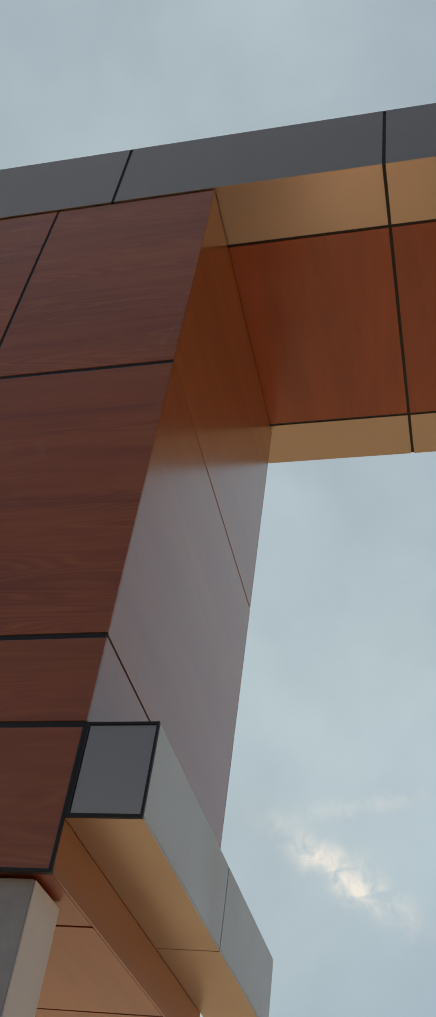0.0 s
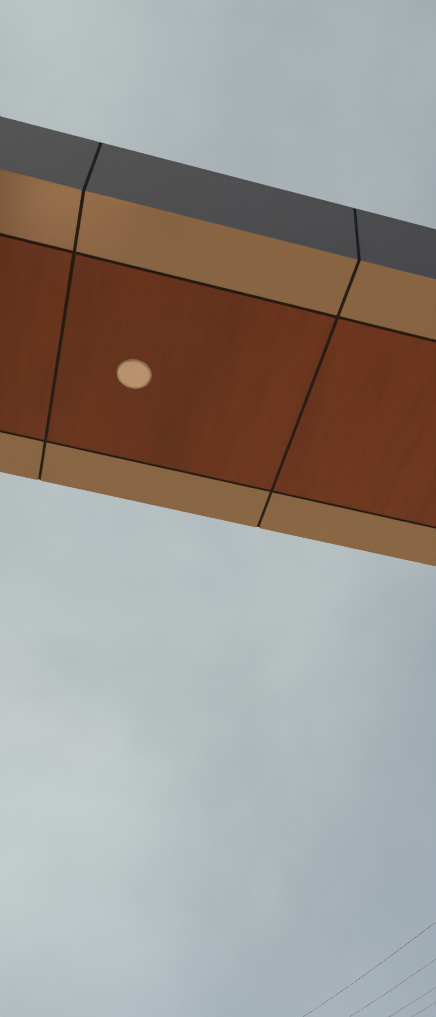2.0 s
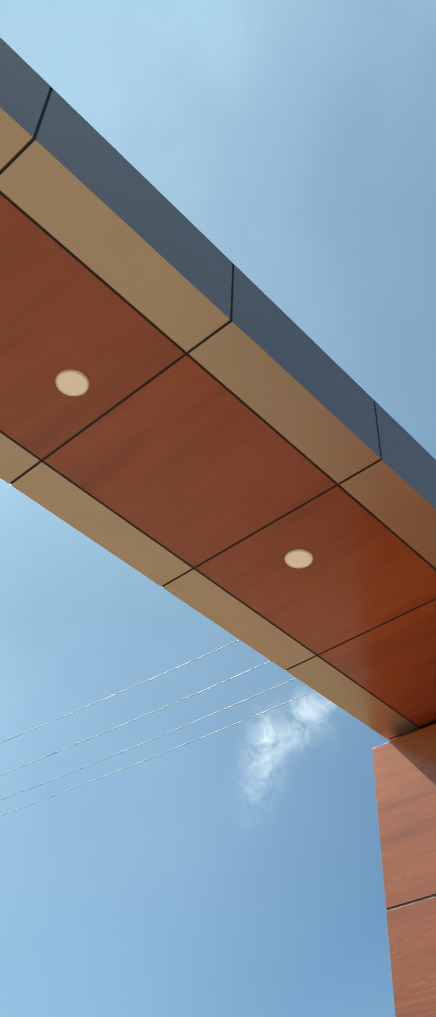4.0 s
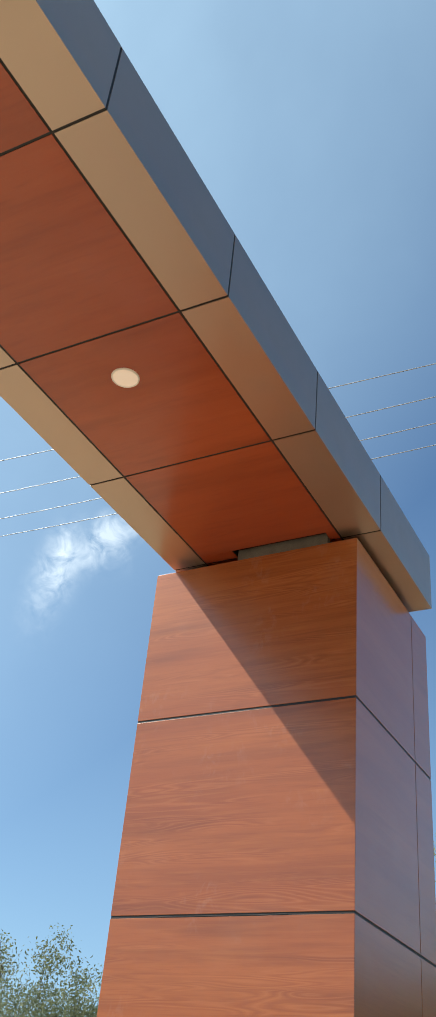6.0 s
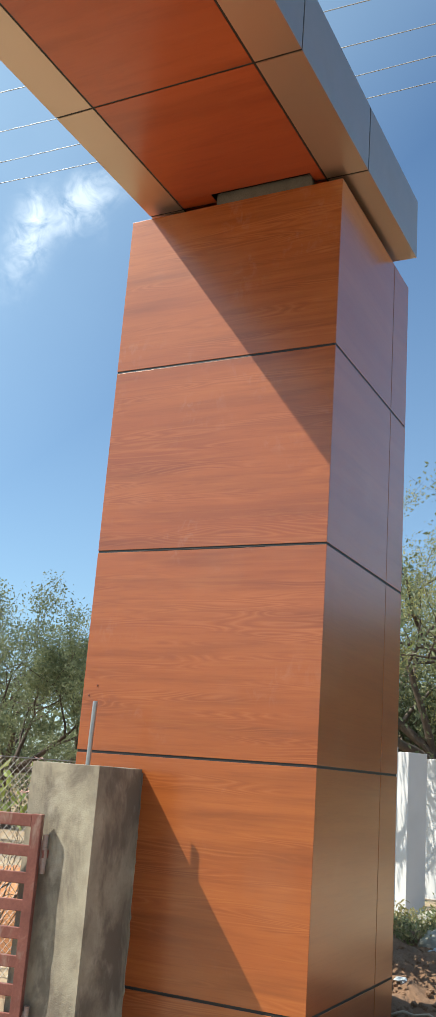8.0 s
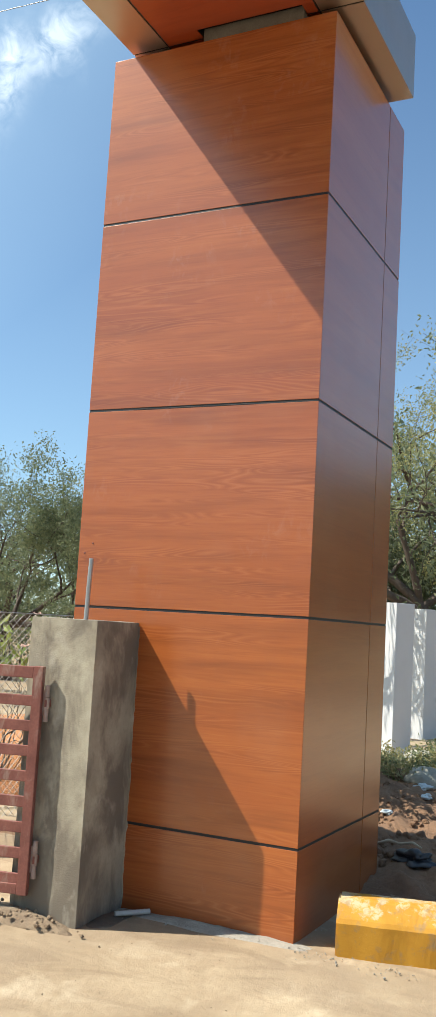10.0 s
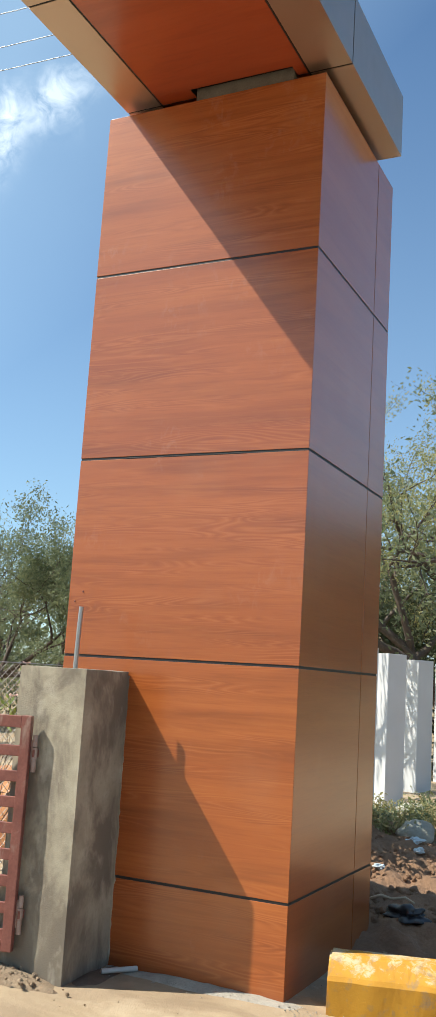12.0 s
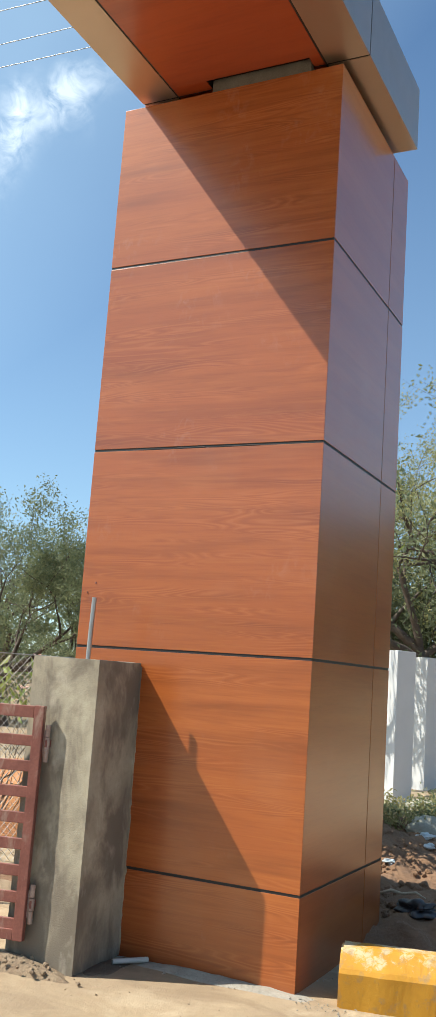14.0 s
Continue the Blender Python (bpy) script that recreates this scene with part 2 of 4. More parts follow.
def sandy_ground():
    """Trodden pale sand round the gateway; made-up darker dry scrubland beyond, to cut warm bounce."""
    m, t, b = material("sandy_ground")
    here = t.add("NewGeometry").outputs["Position"]
    big, small = t.noise(here, 1.4, 5.0, 0.6, 0.3), t.noise(here, 14.0, 6.0, 0.7)
    grit = t.noise(here, 90.0, 3.0, 0.7)
    c = t.mix(t.span(big, 0.3, 0.7), (0.315, 0.236, 0.152), (0.43, 0.335, 0.222))
    c = t.mix(t.span(small, 0.35, 0.75, 0.0, 0.40), c, (0.24, 0.165, 0.095))
    c = t.mix(t.span(t.noise(here, 1.3, 5.0, 0.6, 0.6), 0.47, 0.68, 0.0, 0.75), c, (0.27, 0.195, 0.125))
    c = t.mix(t.span(t.noise(here, 2.1, 4.0, 0.6, 0.9), 0.56, 0.76, 0.0, 0.55), c, (0.60, 0.50, 0.36))
    c = t.mix(t.span(t.noise(t.vmath("MULTIPLY", here, (2.2, 0.8, 1)), 1.7, 5.0, 0.65, 0.7), 0.50, 0.66, 0.0, 0.65), c, (0.225, 0.16, 0.10))
    c = t.mix(t.span(t.noise(here, 0.75, 3.0, 0.55, 0.4), 0.50, 0.64, 0.0, 0.45, True), c, (0.25, 0.185, 0.125))
    c = t.mix(t.span(grit, 0.58, 0.75, 0.0, 0.35), c, (0.18, 0.13, 0.085))
    far = t.add("SeparateXYZ", None, Vector=here)
    flat = t.add("CombineXYZ", None, X=far.outputs[0], Y=far.outputs[1]).outputs[0]
    away = t.math("ADD", t.vmath("DISTANCE", flat, (2.5, 0.0, 0.0)), t.math("MULTIPLY", t.noise(here, 0.5, 4.0), 5.0))
    scrubby = t.mix(t.noise(here, 0.8, 6.0, 0.65), (0.17, 0.125, 0.06), (0.34, 0.235, 0.13))
    c = t.mix(t.span(away, 22.0, 34.0, 0.0, 0.9, True), c, scrubby)
    t.put(b, "Base Color", c)
    b.inputs["Roughness"].default_value = 0.95
    bump(t, b, t.math("ADD", t.math("ADD", big, small), t.math("MULTIPLY", grit, 0.3)), 0.45, 0.02)
    return m


SAND = sandy_ground()
CEMENT_SPILL = rough_stuff("cement_spill", (0.29, 0.262, 0.225), (0.42, 0.385, 0.33), 6.0, 0.95, 0.8, 0.01)
SOIL = rough_stuff("dug_soil", (0.19, 0.108, 0.062), (0.33, 0.195, 0.115), 3.0, 0.95, 0.9, 0.03)
MUD = rough_stuff("crumbly_mud", (0.24, 0.17, 0.115), (0.40, 0.30, 0.20), 9.0, 0.95, 0.9, 0.02)
DAMP = rough_stuff("damp_earth", (0.12, 0.092, 0.068), (0.20, 0.155, 0.112), 9.0, 0.9, 0.8, 0.015)
STONE = rough_stuff("grey_stone", (0.27, 0.26, 0.22), (0.46, 0.44, 0.37), 4.0, 0.9, 0.7, 0.02)
RED_OXIDE = rough_stuff("red_oxide_paint", (0.19, 0.062, 0.048), (0.31, 0.115, 0.088), 8.0, 0.6, 0.2, 0.003, (0.38, 0.27, 0.22), 11.0, (0.54, 0.72), 0.4)


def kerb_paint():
    """Yellow road paint worn to dusty concrete, its sunlit upper slope painted paler as well."""
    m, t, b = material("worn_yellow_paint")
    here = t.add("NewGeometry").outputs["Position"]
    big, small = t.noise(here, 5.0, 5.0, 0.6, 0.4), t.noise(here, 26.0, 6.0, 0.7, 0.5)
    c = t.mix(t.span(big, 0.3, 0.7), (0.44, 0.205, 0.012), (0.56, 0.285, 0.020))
    # rises with height: puts the sunlit look of the slope into the colour
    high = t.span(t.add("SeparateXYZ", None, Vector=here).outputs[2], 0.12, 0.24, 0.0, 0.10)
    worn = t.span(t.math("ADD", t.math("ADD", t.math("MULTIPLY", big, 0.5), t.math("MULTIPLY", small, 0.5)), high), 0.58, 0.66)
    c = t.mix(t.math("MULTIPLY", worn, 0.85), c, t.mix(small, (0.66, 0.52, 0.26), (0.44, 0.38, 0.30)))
    c = t.mix(t.span(t.noise(here, 11.0, 6.0, 0.7, 0.3), 0.52, 0.66, 0.0, 0.7), c, (0.24, 0.175, 0.105))
    t.put(b, "Base Color", c)
    b.inputs["Roughness"].default_value = 0.75
    bump(t, b, t.math("ADD", big, small), 0.4, 0.006)
    return m


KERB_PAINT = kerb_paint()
NECK = rough_stuff("dusty_mortar", (0.14, 0.12, 0.105), (0.21, 0.185, 0.16), 9.0)
HINGE = rough_stuff("rubbed_hinge_steel", (0.30, 0.19, 0.16), (0.46, 0.36, 0.32), 20.0, 0.5, 0.2, 0.002)
STEEL = plain("galvanised_steel", (0.52, 0.52, 0.52), 0.35, 0.85)
WIRE = plain("aluminium_wire", (0.38, 0.39, 0.41), 0.5, 0.5)
FENCE_WIRE = plain("weathered_fence_wire", (0.36, 0.36, 0.35), 0.5, 0.3)
# column tones: front greyed for its shade, inner face whitened for its light
GREY_PAINT = rough_stuff("shaded_grey_paint", (0.37, 0.37, 0.40), (0.45, 0.45, 0.48), 2.0, 0.7, 0.15, 0.004)
LIT_SIDE_WHITE = plain("lit_side_white", (0.84, 0.84, 0.83), 0.75, 0, 0.04, 3.0)
PVC = plain("grey_plastic_pipe", (0.55, 0.56, 0.55), 0.45)
BARK = rough_stuff("tree_bark", (0.07, 0.05, 0.04), (0.15, 0.115, 0.09), 6.0, 0.95, 0.8, 0.02)
LEAF_DUSTY = leafy("dusty_green_leaves", (0.205, 0.225, 0.115), (0.095, 0.12, 0.062))
LEAF_YELLOW = leafy("yellowing_leaves", (0.34, 0.31, 0.12), (0.16, 0.18, 0.075))
LEAF_DARK = leafy("dark_scrub_leaves", (0.09, 0.105, 0.05), (0.045, 0.06, 0.028))
LEAF_FRESH = leafy("fresh_shrub_leaves", (0.26, 0.30, 0.07), (0.12, 0.19, 0.045))
PETAL = plain("pink_white_petals", (0.80, 0.55, 0.52), 0.6, 0, 0.08)
STRAW = leafy("dry_grass", (0.34, 0.28, 0.14), (0.16, 0.17, 0.06))
LITTER_PALE = plain("pale_plastic_litter", (0.55, 0.62, 0.66), 0.4)
LITTER_BLACK = plain("black_plastic_sheet", (0.03, 0.03, 0.035), 0.35)
DRY_WOOD = rough_stuff("bleached_wood", (0.42, 0.33, 0.23), (0.58, 0.48, 0.36), 12.0, 0.85, 0.4, 0.004)
ORANGE_SOIL = rough_stuff("orange_laterite_soil", (0.40, 0.17, 0.07), (0.55, 0.27, 0.12), 5.0, 0.95, 0.8, 0.02)


# ---- mesh helpers ----
def thing(name, label, category, group="", kind="", at=(0, 0, 0)):
    ob = new(name)
    ob.empty_display_size = 0.1
    ob.location = at
    return tagged(ob, label, category, group, kind)


def link_mesh(name, me, mat_, parent=None, label=""):
    me.materials.append(mat_)
    ob = new(name, me)
    if parent is not None:
        ob.parent = parent
    return tagged(ob, label) if label else ob


def part(name, bm, mat_, parent=None, label="", smooth=False):
    me = bpy.data.meshes.new(name)
    bm.normal_update()
    bm.to_mesh(me)
    bm.free()
    if smooth:
        for p in me.polygons:
            p.use_smooth = True
    return link_mesh(name, me, mat_, parent, label)


def block(bm, a, b, bevel=0.0, m=None):
    """A box between two corners, its edges rounded by bevel."""
    got = bmesh.ops.create_cube(bm, size=1)["verts"]
    for v in got:
        v.co = Vector([a[i] + (b[i] - a[i]) * (v.co[i] + 0.5) for i in range(3)])
        if m is not None:
            v.co = m @ v.co
    if bevel:
        edges = list({e for v in got for e in v.link_edges})
        bmesh.ops.bevel(bm, geom=edges, offset=bevel, segments=2, affect="EDGES", profile=0.6)
    return bm


def boxed(a, b, bevel=0.0, m=None):
    return block(bmesh.new(), a, b, bevel, m)


def tube(bm, points, radii, sides=6, caps=True):
    """A tapered tube along points."""
    rings = []
    for i, p in enumerate(points):
        p = Vector(p)
        d = (Vector(points[min(i + 1, len(points) - 1)]) - Vector(points[max(i - 1, 0)])).normalized()
        s = d.cross(Vector((0.31, 0.17, 0.93)))
        if s.length < 1e-3:
            s = d.cross(Vector((1, 0, 0)))
        s.normalize()
        u = d.cross(s)
        r = radii[i] if isinstance(radii, (list, tuple)) else radii
        rings.append([bm.verts.new(p + (s * math.cos(k * math.tau / sides) + u * math.sin(k * math.tau / sides)) * r) for k in range(sides)])
    for a, b in zip(rings, rings[1:]):
        for k in range(sides):
            bm.faces.new((a[k], a[(k + 1) % sides], b[(k + 1) % sides], b[k]))
    if caps:
        bm.faces.new(rings[0][::-1])
        bm.faces.new(rings[-1])
    return bm


def profile_x(section, x0, x1):
    """A section in the y-z plane drawn out along x."""
    bm = bmesh.new()
    a = [bm.verts.new((x0, y, z)) for y, z in section]
    b = [bm.verts.new((x1, y, z)) for y, z in section]
    n = len(section)
    for k in range(n):
        bm.faces.new((a[k], a[(k + 1) % n], b[(k + 1) % n], b[k]))
    bm.faces.new(a[::-1])
    bm.faces.new(b)
    bmesh.ops.recalc_face_normals(bm, faces=bm.faces)
    return bm


def lump(seed, size, squash=0.7, level=2, rough=0.35):
    """A rough boulder or clod round the origin."""
    bm = bmesh.new()
    bmesh.ops.create_icosphere(bm, subdivisions=level, radius=size)
    off = Vector((seed * 3.7, seed * 1.3, seed * 0.7))
    for v in bm.verts:
        v.co *= 1 + rough * noise.noise(v.co / size * 0.9 + off) + rough * 0.4 * noise.noise(v.co / size * 2.6 + off)
        v.co.z *= squash
    return bm


# ---- the ground ----
def ground_height(x, y):
    """Trodden ground: level by the gateway, ruts and small humps, a bank of dug earth beyond the kerb."""
    z = 0.025 * noise.noise(Vector((x * 0.9, y * 0.9, 0))) + 0.010 * noise.noise(Vector((x * 4, y * 4, 3)))
    near = math.exp(-((x - 5.4) ** 2 + (y - 2.4) ** 2) / 2.5)
    z *= 1 - 0.75 * near
    bank = math.exp(-(((x - 8.9) / 1.7) ** 2 + ((y - 2.4) / 1.5) ** 2))
    z += bank * (0.36 + 0.12 * noise.noise(Vector((x * 1.7, y * 1.7, 5))) + 0.05 * noise.noise(Vector((x * 7, y * 7, 6))))
    return z - 0.012


def build_ground():
    xs = [-1500, -300, -80, -30, -12, -5, -1] + [0.5 + 0.1 * i for i in range(120)] + [14, 17, 22, 35, 80, 300, 1500]
    ys = [-1500, -300, -80, -30, -12, -5, -2, -0.6] + [0.2 + 0.1 * i for i in range(70)] + [8, 10, 14, 22, 35, 80, 300, 1500]
    verts = [(x, y, ground_height(x, y)) for y in ys for x in xs]
    n = len(xs)
    faces = [(j * n + i, j * n + i + 1, (j + 1) * n + i + 1, (j + 1) * n + i) for j in range(len(ys) - 1) for i in range(n - 1)]
    me = bpy.data.meshes.new("ground")
    me.from_pydata(verts, [], faces)
    for p in me.polygons:
        p.use_smooth = True
    tagged(link_mesh("ground", me, SAND), "pale sandy trodden earth round the new gateway", "ground", kind="structure")


build_ground()


# ---- the gateway: plan ----
JOINTS = [-3.9205 + 1.1255 * k for k in range(10)]                # joints along the beam, the last but one at 5.08
BEAM_END = 6.20
Y_FRONT, Y_G, Y_H, Y_BACK = 1.762, 2.038, 3.069, 3.331
Z_SOFFIT, Z_TOP = 5.314, 5.768
GAP = 0.007                                                     # half a joint
SHEET = 0.006
XR, YR, YR_BACK, XR_FAR, X_SPLIT = 5.046, 1.914, 3.445, 6.541, 6.181
R_LEVELS = [0.0, 0.474, 1.703, 2.923, 4.143, 5.269]
# XL_FAR and the first joint are pushed out, unseen, to shade the ground
XL, YL, YL_BACK, XL_FAR = -1.228, 1.768, 3.115, -3.88
NOTCH_X, NOTCH_Y = 4.985, (2.115, 2.815)
L_LEVELS = [2.466, 2.820, 3.079, 4.192, 5.306]


def build_beam():
    beam = thing("gateway_beam", "gateway crossbeam clad in champagne-silver sheet with a wood-print soffit", "beam")
    bm = boxed((JOINTS[0] + 0.02, Y_FRONT + 0.003, Z_SOFFIT + 0.003), (NOTCH_X - 0.004, Y_BACK - 0.003, Z_TOP - 0.012))
    block(bm, (NOTCH_X - 0.006, Y_FRONT + 0.003, Z_SOFFIT + 0.003), (BEAM_END - 0.012, NOTCH_Y[0] - 0.004, Z_TOP - 0.013))
    block(bm, (NOTCH_X - 0.006, NOTCH_Y[1] + 0.004, Z_SOFFIT + 0.0035), (BEAM_END - 0.012, Y_BACK - 0.003, Z_TOP - 0.0135))
    block(bm, (NOTCH_X - 0.007, NOTCH_Y[0] - 0.006, Z_SOFFIT + 0.09), (BEAM_END - 0.0125, NOTCH_Y[1] + 0.006, Z_TOP - 0.014))
    part("core", bm, JOINT, beam, "black backing that shows in the joints")
    edges = JOINTS[:-1] + [BEAM_END]
    for k, (a, b) in enumerate(zip(edges, edges[1:])):
        lo, hi = a + (GAP if k else 0), b - (GAP if k < len(edges) - 2 else 0)
        s = SHEET
        front = [(Y_FRONT, Z_TOP), (Y_FRONT, Z_SOFFIT), (Y_G - GAP, Z_SOFFIT), (Y_G - GAP, Z_SOFFIT + s), (Y_FRONT + s, Z_SOFFIT + s), (Y_FRONT + s, Z_TOP)]
        part("fascia_panel", profile_x(front, lo, hi), SILVER, beam, "folded champagne-silver sheet")
        rear = [(Y_BACK, Z_TOP), (Y_BACK, Z_SOFFIT), (Y_H + GAP, Z_SOFFIT), (Y_H + GAP, Z_SOFFIT + s), (Y_BACK - s, Z_SOFFIT + s), (Y_BACK - s, Z_TOP)]
        part("rear_panel", profile_x(rear, lo, hi), SILVER, beam, "folded champagne-silver sheet")
        bm = boxed((lo, Y_G + GAP, Z_SOFFIT), (min(hi, max(lo + 0.01, NOTCH_X)), Y_H - GAP, Z_SOFFIT + s), 0.001)
        if hi > NOTCH_X:                                        # cut out round the neck of the pillar
            start = max(lo, NOTCH_X)
            block(bm, (start, Y_G + GAP, Z_SOFFIT), (hi, NOTCH_Y[0], Z_SOFFIT + s))
            block(bm, (start, NOTCH_Y[1], Z_SOFFIT), (hi, Y_H - GAP, Z_SOFFIT + s))
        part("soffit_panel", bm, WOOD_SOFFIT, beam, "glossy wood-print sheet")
    part("top_sheet", boxed((JOINTS[0], Y_FRONT + 0.001, Z_TOP), (BEAM_END, Y_BACK - 0.001, Z_TOP + 0.006)), SILVER, beam)
    for x0, x1 in ((JOINTS[0] - 0.006, JOINTS[0] - 0.001), (BEAM_END + 0.001, BEAM_END + 0.007)):
        part("end_panel", boxed((x0, Y_FRONT, Z_SOFFIT), (x1, Y_BACK, Z_TOP), 0.001), SILVER, beam)


def build_right_pillar():
    pillar = thing("gateway_pillar", "tall square gateway pillar clad in orange wood-print sheets", "pillar", "gateway pillars", at=(0, 0, 0))
    d = 0.003
    part("core", boxed((XR + d, YR + d, 0), (XR_FAR - d, YR_BACK - d, R_LEVELS[-1] - 0.004)), JOINT, pillar, "black backing that shows in the joints")
    g = 0.0078
    top = len(R_LEVELS) - 2
    for k, (a, b) in enumerate(zip(R_LEVELS, R_LEVELS[1:])):
        lo, hi = a + (g if k else -0.03), b - (g if k < top else 0)
        part("panel", boxed((XR, YR, lo), (XR + SHEET, YR_BACK, hi), 0.0015), WOOD_WALL, pillar)
        part("panel", boxed((XR + SHEET, YR, lo), (X_SPLIT - 0.005, YR + SHEET, hi), 0.0015), WOOD_SIDE, pillar)
        part("panel", boxed((X_SPLIT + 0.005, YR, lo), (XR_FAR - SHEET, YR + SHEET, hi), 0.0015), WOOD_SIDE, pillar)
        part("panel", boxed((XR_FAR - SHEET, YR, lo), (XR_FAR, YR_BACK, hi), 0.0015), WOOD_WALL, pillar)
        part("panel", boxed((XR + SHEET, YR_BACK - SHEET, lo), (XR_FAR - SHEET, YR_BACK, hi), 0.0015), WOOD_WALL, pillar)
    part("cap", boxed((XR + 0.007, YR + 0.007, R_LEVELS[-1] - 0.003), (XR_FAR - 0.007, YR_BACK - 0.007, R_LEVELS[-1] + 0.001)), WOOD_WALL, pillar)
    part("neck", boxed((XR + 0.004, 2.125, R_LEVELS[-1]), (XR_FAR - 0.4, 2.80, Z_SOFFIT + 0.042), 0.004), NECK, pillar, "grey mortared neck under the beam")
    # black block stands in for the shadow line between neck and soffit
    part("packing", boxed((XR + 0.012, 2.13, Z_SOFFIT + 0.041), (XR_FAR - 0.42, 2.795, Z_SOFFIT + 0.088)), JOINT, pillar, "black block for the shadowed gap over the neck")
    for y, z in ((3.40, 2.03), (3.345, 2.09)):
        bm = bmesh.new()
        bmesh.ops.create_uvsphere(bm, u_segments=10, v_segments=6, radius=0.006)
        bmesh.ops.transform(bm, matrix=pose(XR - 0.001, y, z), verts=bm.verts)
        part("screw", bm, RED_OXIDE, pillar, "rusty screw head")
    # sealant smeared proud of one joint
    bm = bmesh.new()
    for k in range(7):
        y = 2.3 + 0.12 * k
        block(bm, (XR - 0.002, y, R_LEVELS[3] - 0.006), (XR + 0.004, y + 0.10 + 0.02 * (k % 2), R_LEVELS[3] - 0.001 - 0.002 * (k % 3)), 0.001)
    part("sealant_bead", bm, JOINT, pillar, "glossy black sealant squeezed from the joint")


def build_left_pillar():
    pillar = thing("gateway_pillar", "wood-clad gateway pillar in shade, its cladding ending above a pale column", "pillar", "gateway pillars")
    d, g = 0.003, 0.009
    part("core", boxed((XL_FAR + d, YL + d, L_LEVELS[0] + 0.009), (XL - d, YL_BACK - d, L_LEVELS[-1] - 0.004)), JOINT, pillar, "black backing that shows in the joints")
    xs = [XL_FAR, -2.90, -1.912, XL]
    for k, (a, b) in enumerate(zip(L_LEVELS, L_LEVELS[1:])):
        lo, hi = a + (g if k else 0), b - (g if k < 3 else 0)
        for x0, x1 in zip(xs, xs[1:]):
            part("panel", boxed((x0 + (0.006 if x0 > XL_FAR else 0), YL, lo), (x1 - (0.006 if x1 < XL else 0), YL + SHEET, hi), 0.0015), WOOD_WALL, pillar)
        part("panel", boxed((XL_FAR, YL_BACK - SHEET, lo), (XL, YL_BACK, hi), 0.0015), WOOD_WALL, pillar)
        part("panel", boxed((XL_FAR, YL + SHEET, lo), (XL_FAR + SHEET, YL_BACK - SHEET, hi), 0.0015), WOOD_WALL, pillar)
    # the inner side has fewer, larger sheets
    for a, b in ((L_LEVELS[0], L_LEVELS[2]), (L_LEVELS[2], L_LEVELS[3]), (L_LEVELS[3], L_LEVELS[4])):
        part("panel", boxed((XL - SHEET, YL + SHEET, a + (0.004 if a > 2.5 else 0)), (XL, YL_BACK - SHEET, b - 0.004), 0.0015), WOOD_SIDE, pillar)
    ys = [YL + 0.008, 2.09, 2.75, YL_BACK - 0.008]
    for a, b in zip(ys, ys[1:]):
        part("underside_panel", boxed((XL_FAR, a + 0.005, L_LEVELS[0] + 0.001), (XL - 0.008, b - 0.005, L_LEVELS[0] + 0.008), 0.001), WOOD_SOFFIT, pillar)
    # black edge strips along the front corner of the lowest sheets
    part("edge_strip", boxed((XL - 0.004, YL - 0.003, L_LEVELS[0]), (XL + 0.004, YL + 0.005, L_LEVELS[1]), 0.001), JOINT, pillar)
    part("edge_strip", boxed((XL_FAR, YL - 0.003, L_LEVELS[0] - 0.006), (XL + 0.003, YL + 0.012, L_LEVELS[0] + 0.002), 0.001), JOINT, pillar, "torn dark edge of the lowest sheet")


def build_ledge():
    x1, y0, y1, z0, z1 = -1.044, 1.768, 3.303, 2.586, 2.822
    ledge = thing("ledge_beam", "small champagne-silver box ledge on the side of the pillar, black-edged end", "ledge")
    part("core", boxed((XL + 0.002, y0 + 0.008, z0 + 0.008), (x1 - 0.008, y1 - 0.008, z1 - 0.008)), JOINT, ledge)
    part("end_panel", boxed((XL + 0.0135, y0, z0 + 0.009), (x1 - 0.007, y0 + 0.006, z1 - 0.007), 0.001), SILVER, ledge)
    bm = bmesh.new()
    for a, b in (((XL + 0.001, z0 - 0.001), (x1, z0 + 0.008)), ((XL + 0.001, z1 - 0.006), (x1, z1 + 0.001)),
                 ((XL + 0.0045, z0 + 0.008), (XL + 0.013, z1 - 0.006)), ((x1 - 0.006, z0 + 0.008), (x1, z1 - 0.006))):
        block(bm, (a[0], y0 - 0.003, a[1]), (b[0], y0 + 0.004, b[1]))
    part("edge_trim", bm, JOINT, ledge, "black sealant round the end")
    ys = [y0 + 0.006, 2.559, y1]
    for a, b in zip(ys, ys[1:]):
        part("side_panel", boxed((x1 - 0.006, a, z0 + 0.007), (x1, b - 0.006, z1), 0.001), SILVER, ledge)
        part("top_panel", boxed((XL + 0.001, a, z1 - 0.006), (x1 - 0.007, b - 0.006, z1 - 0.001), 0.001), SILVER, ledge)
    ys = [y0 + 0.006, 2.559, 3.16, y1]
    for a, b in zip(ys, ys[1:]):
        part("bottom_panel", boxed((XL + 0.001, a, z0), (x1, b - 0.005, z0 + 0.006), 0.001), SILVER, ledge)
    part("back_panel", boxed((XL + 0.001, y1 - 0.006, z0 + 0.007), (x1 - 0.007, y1 - 0.001, z1 - 0.007)), SILVER, ledge)


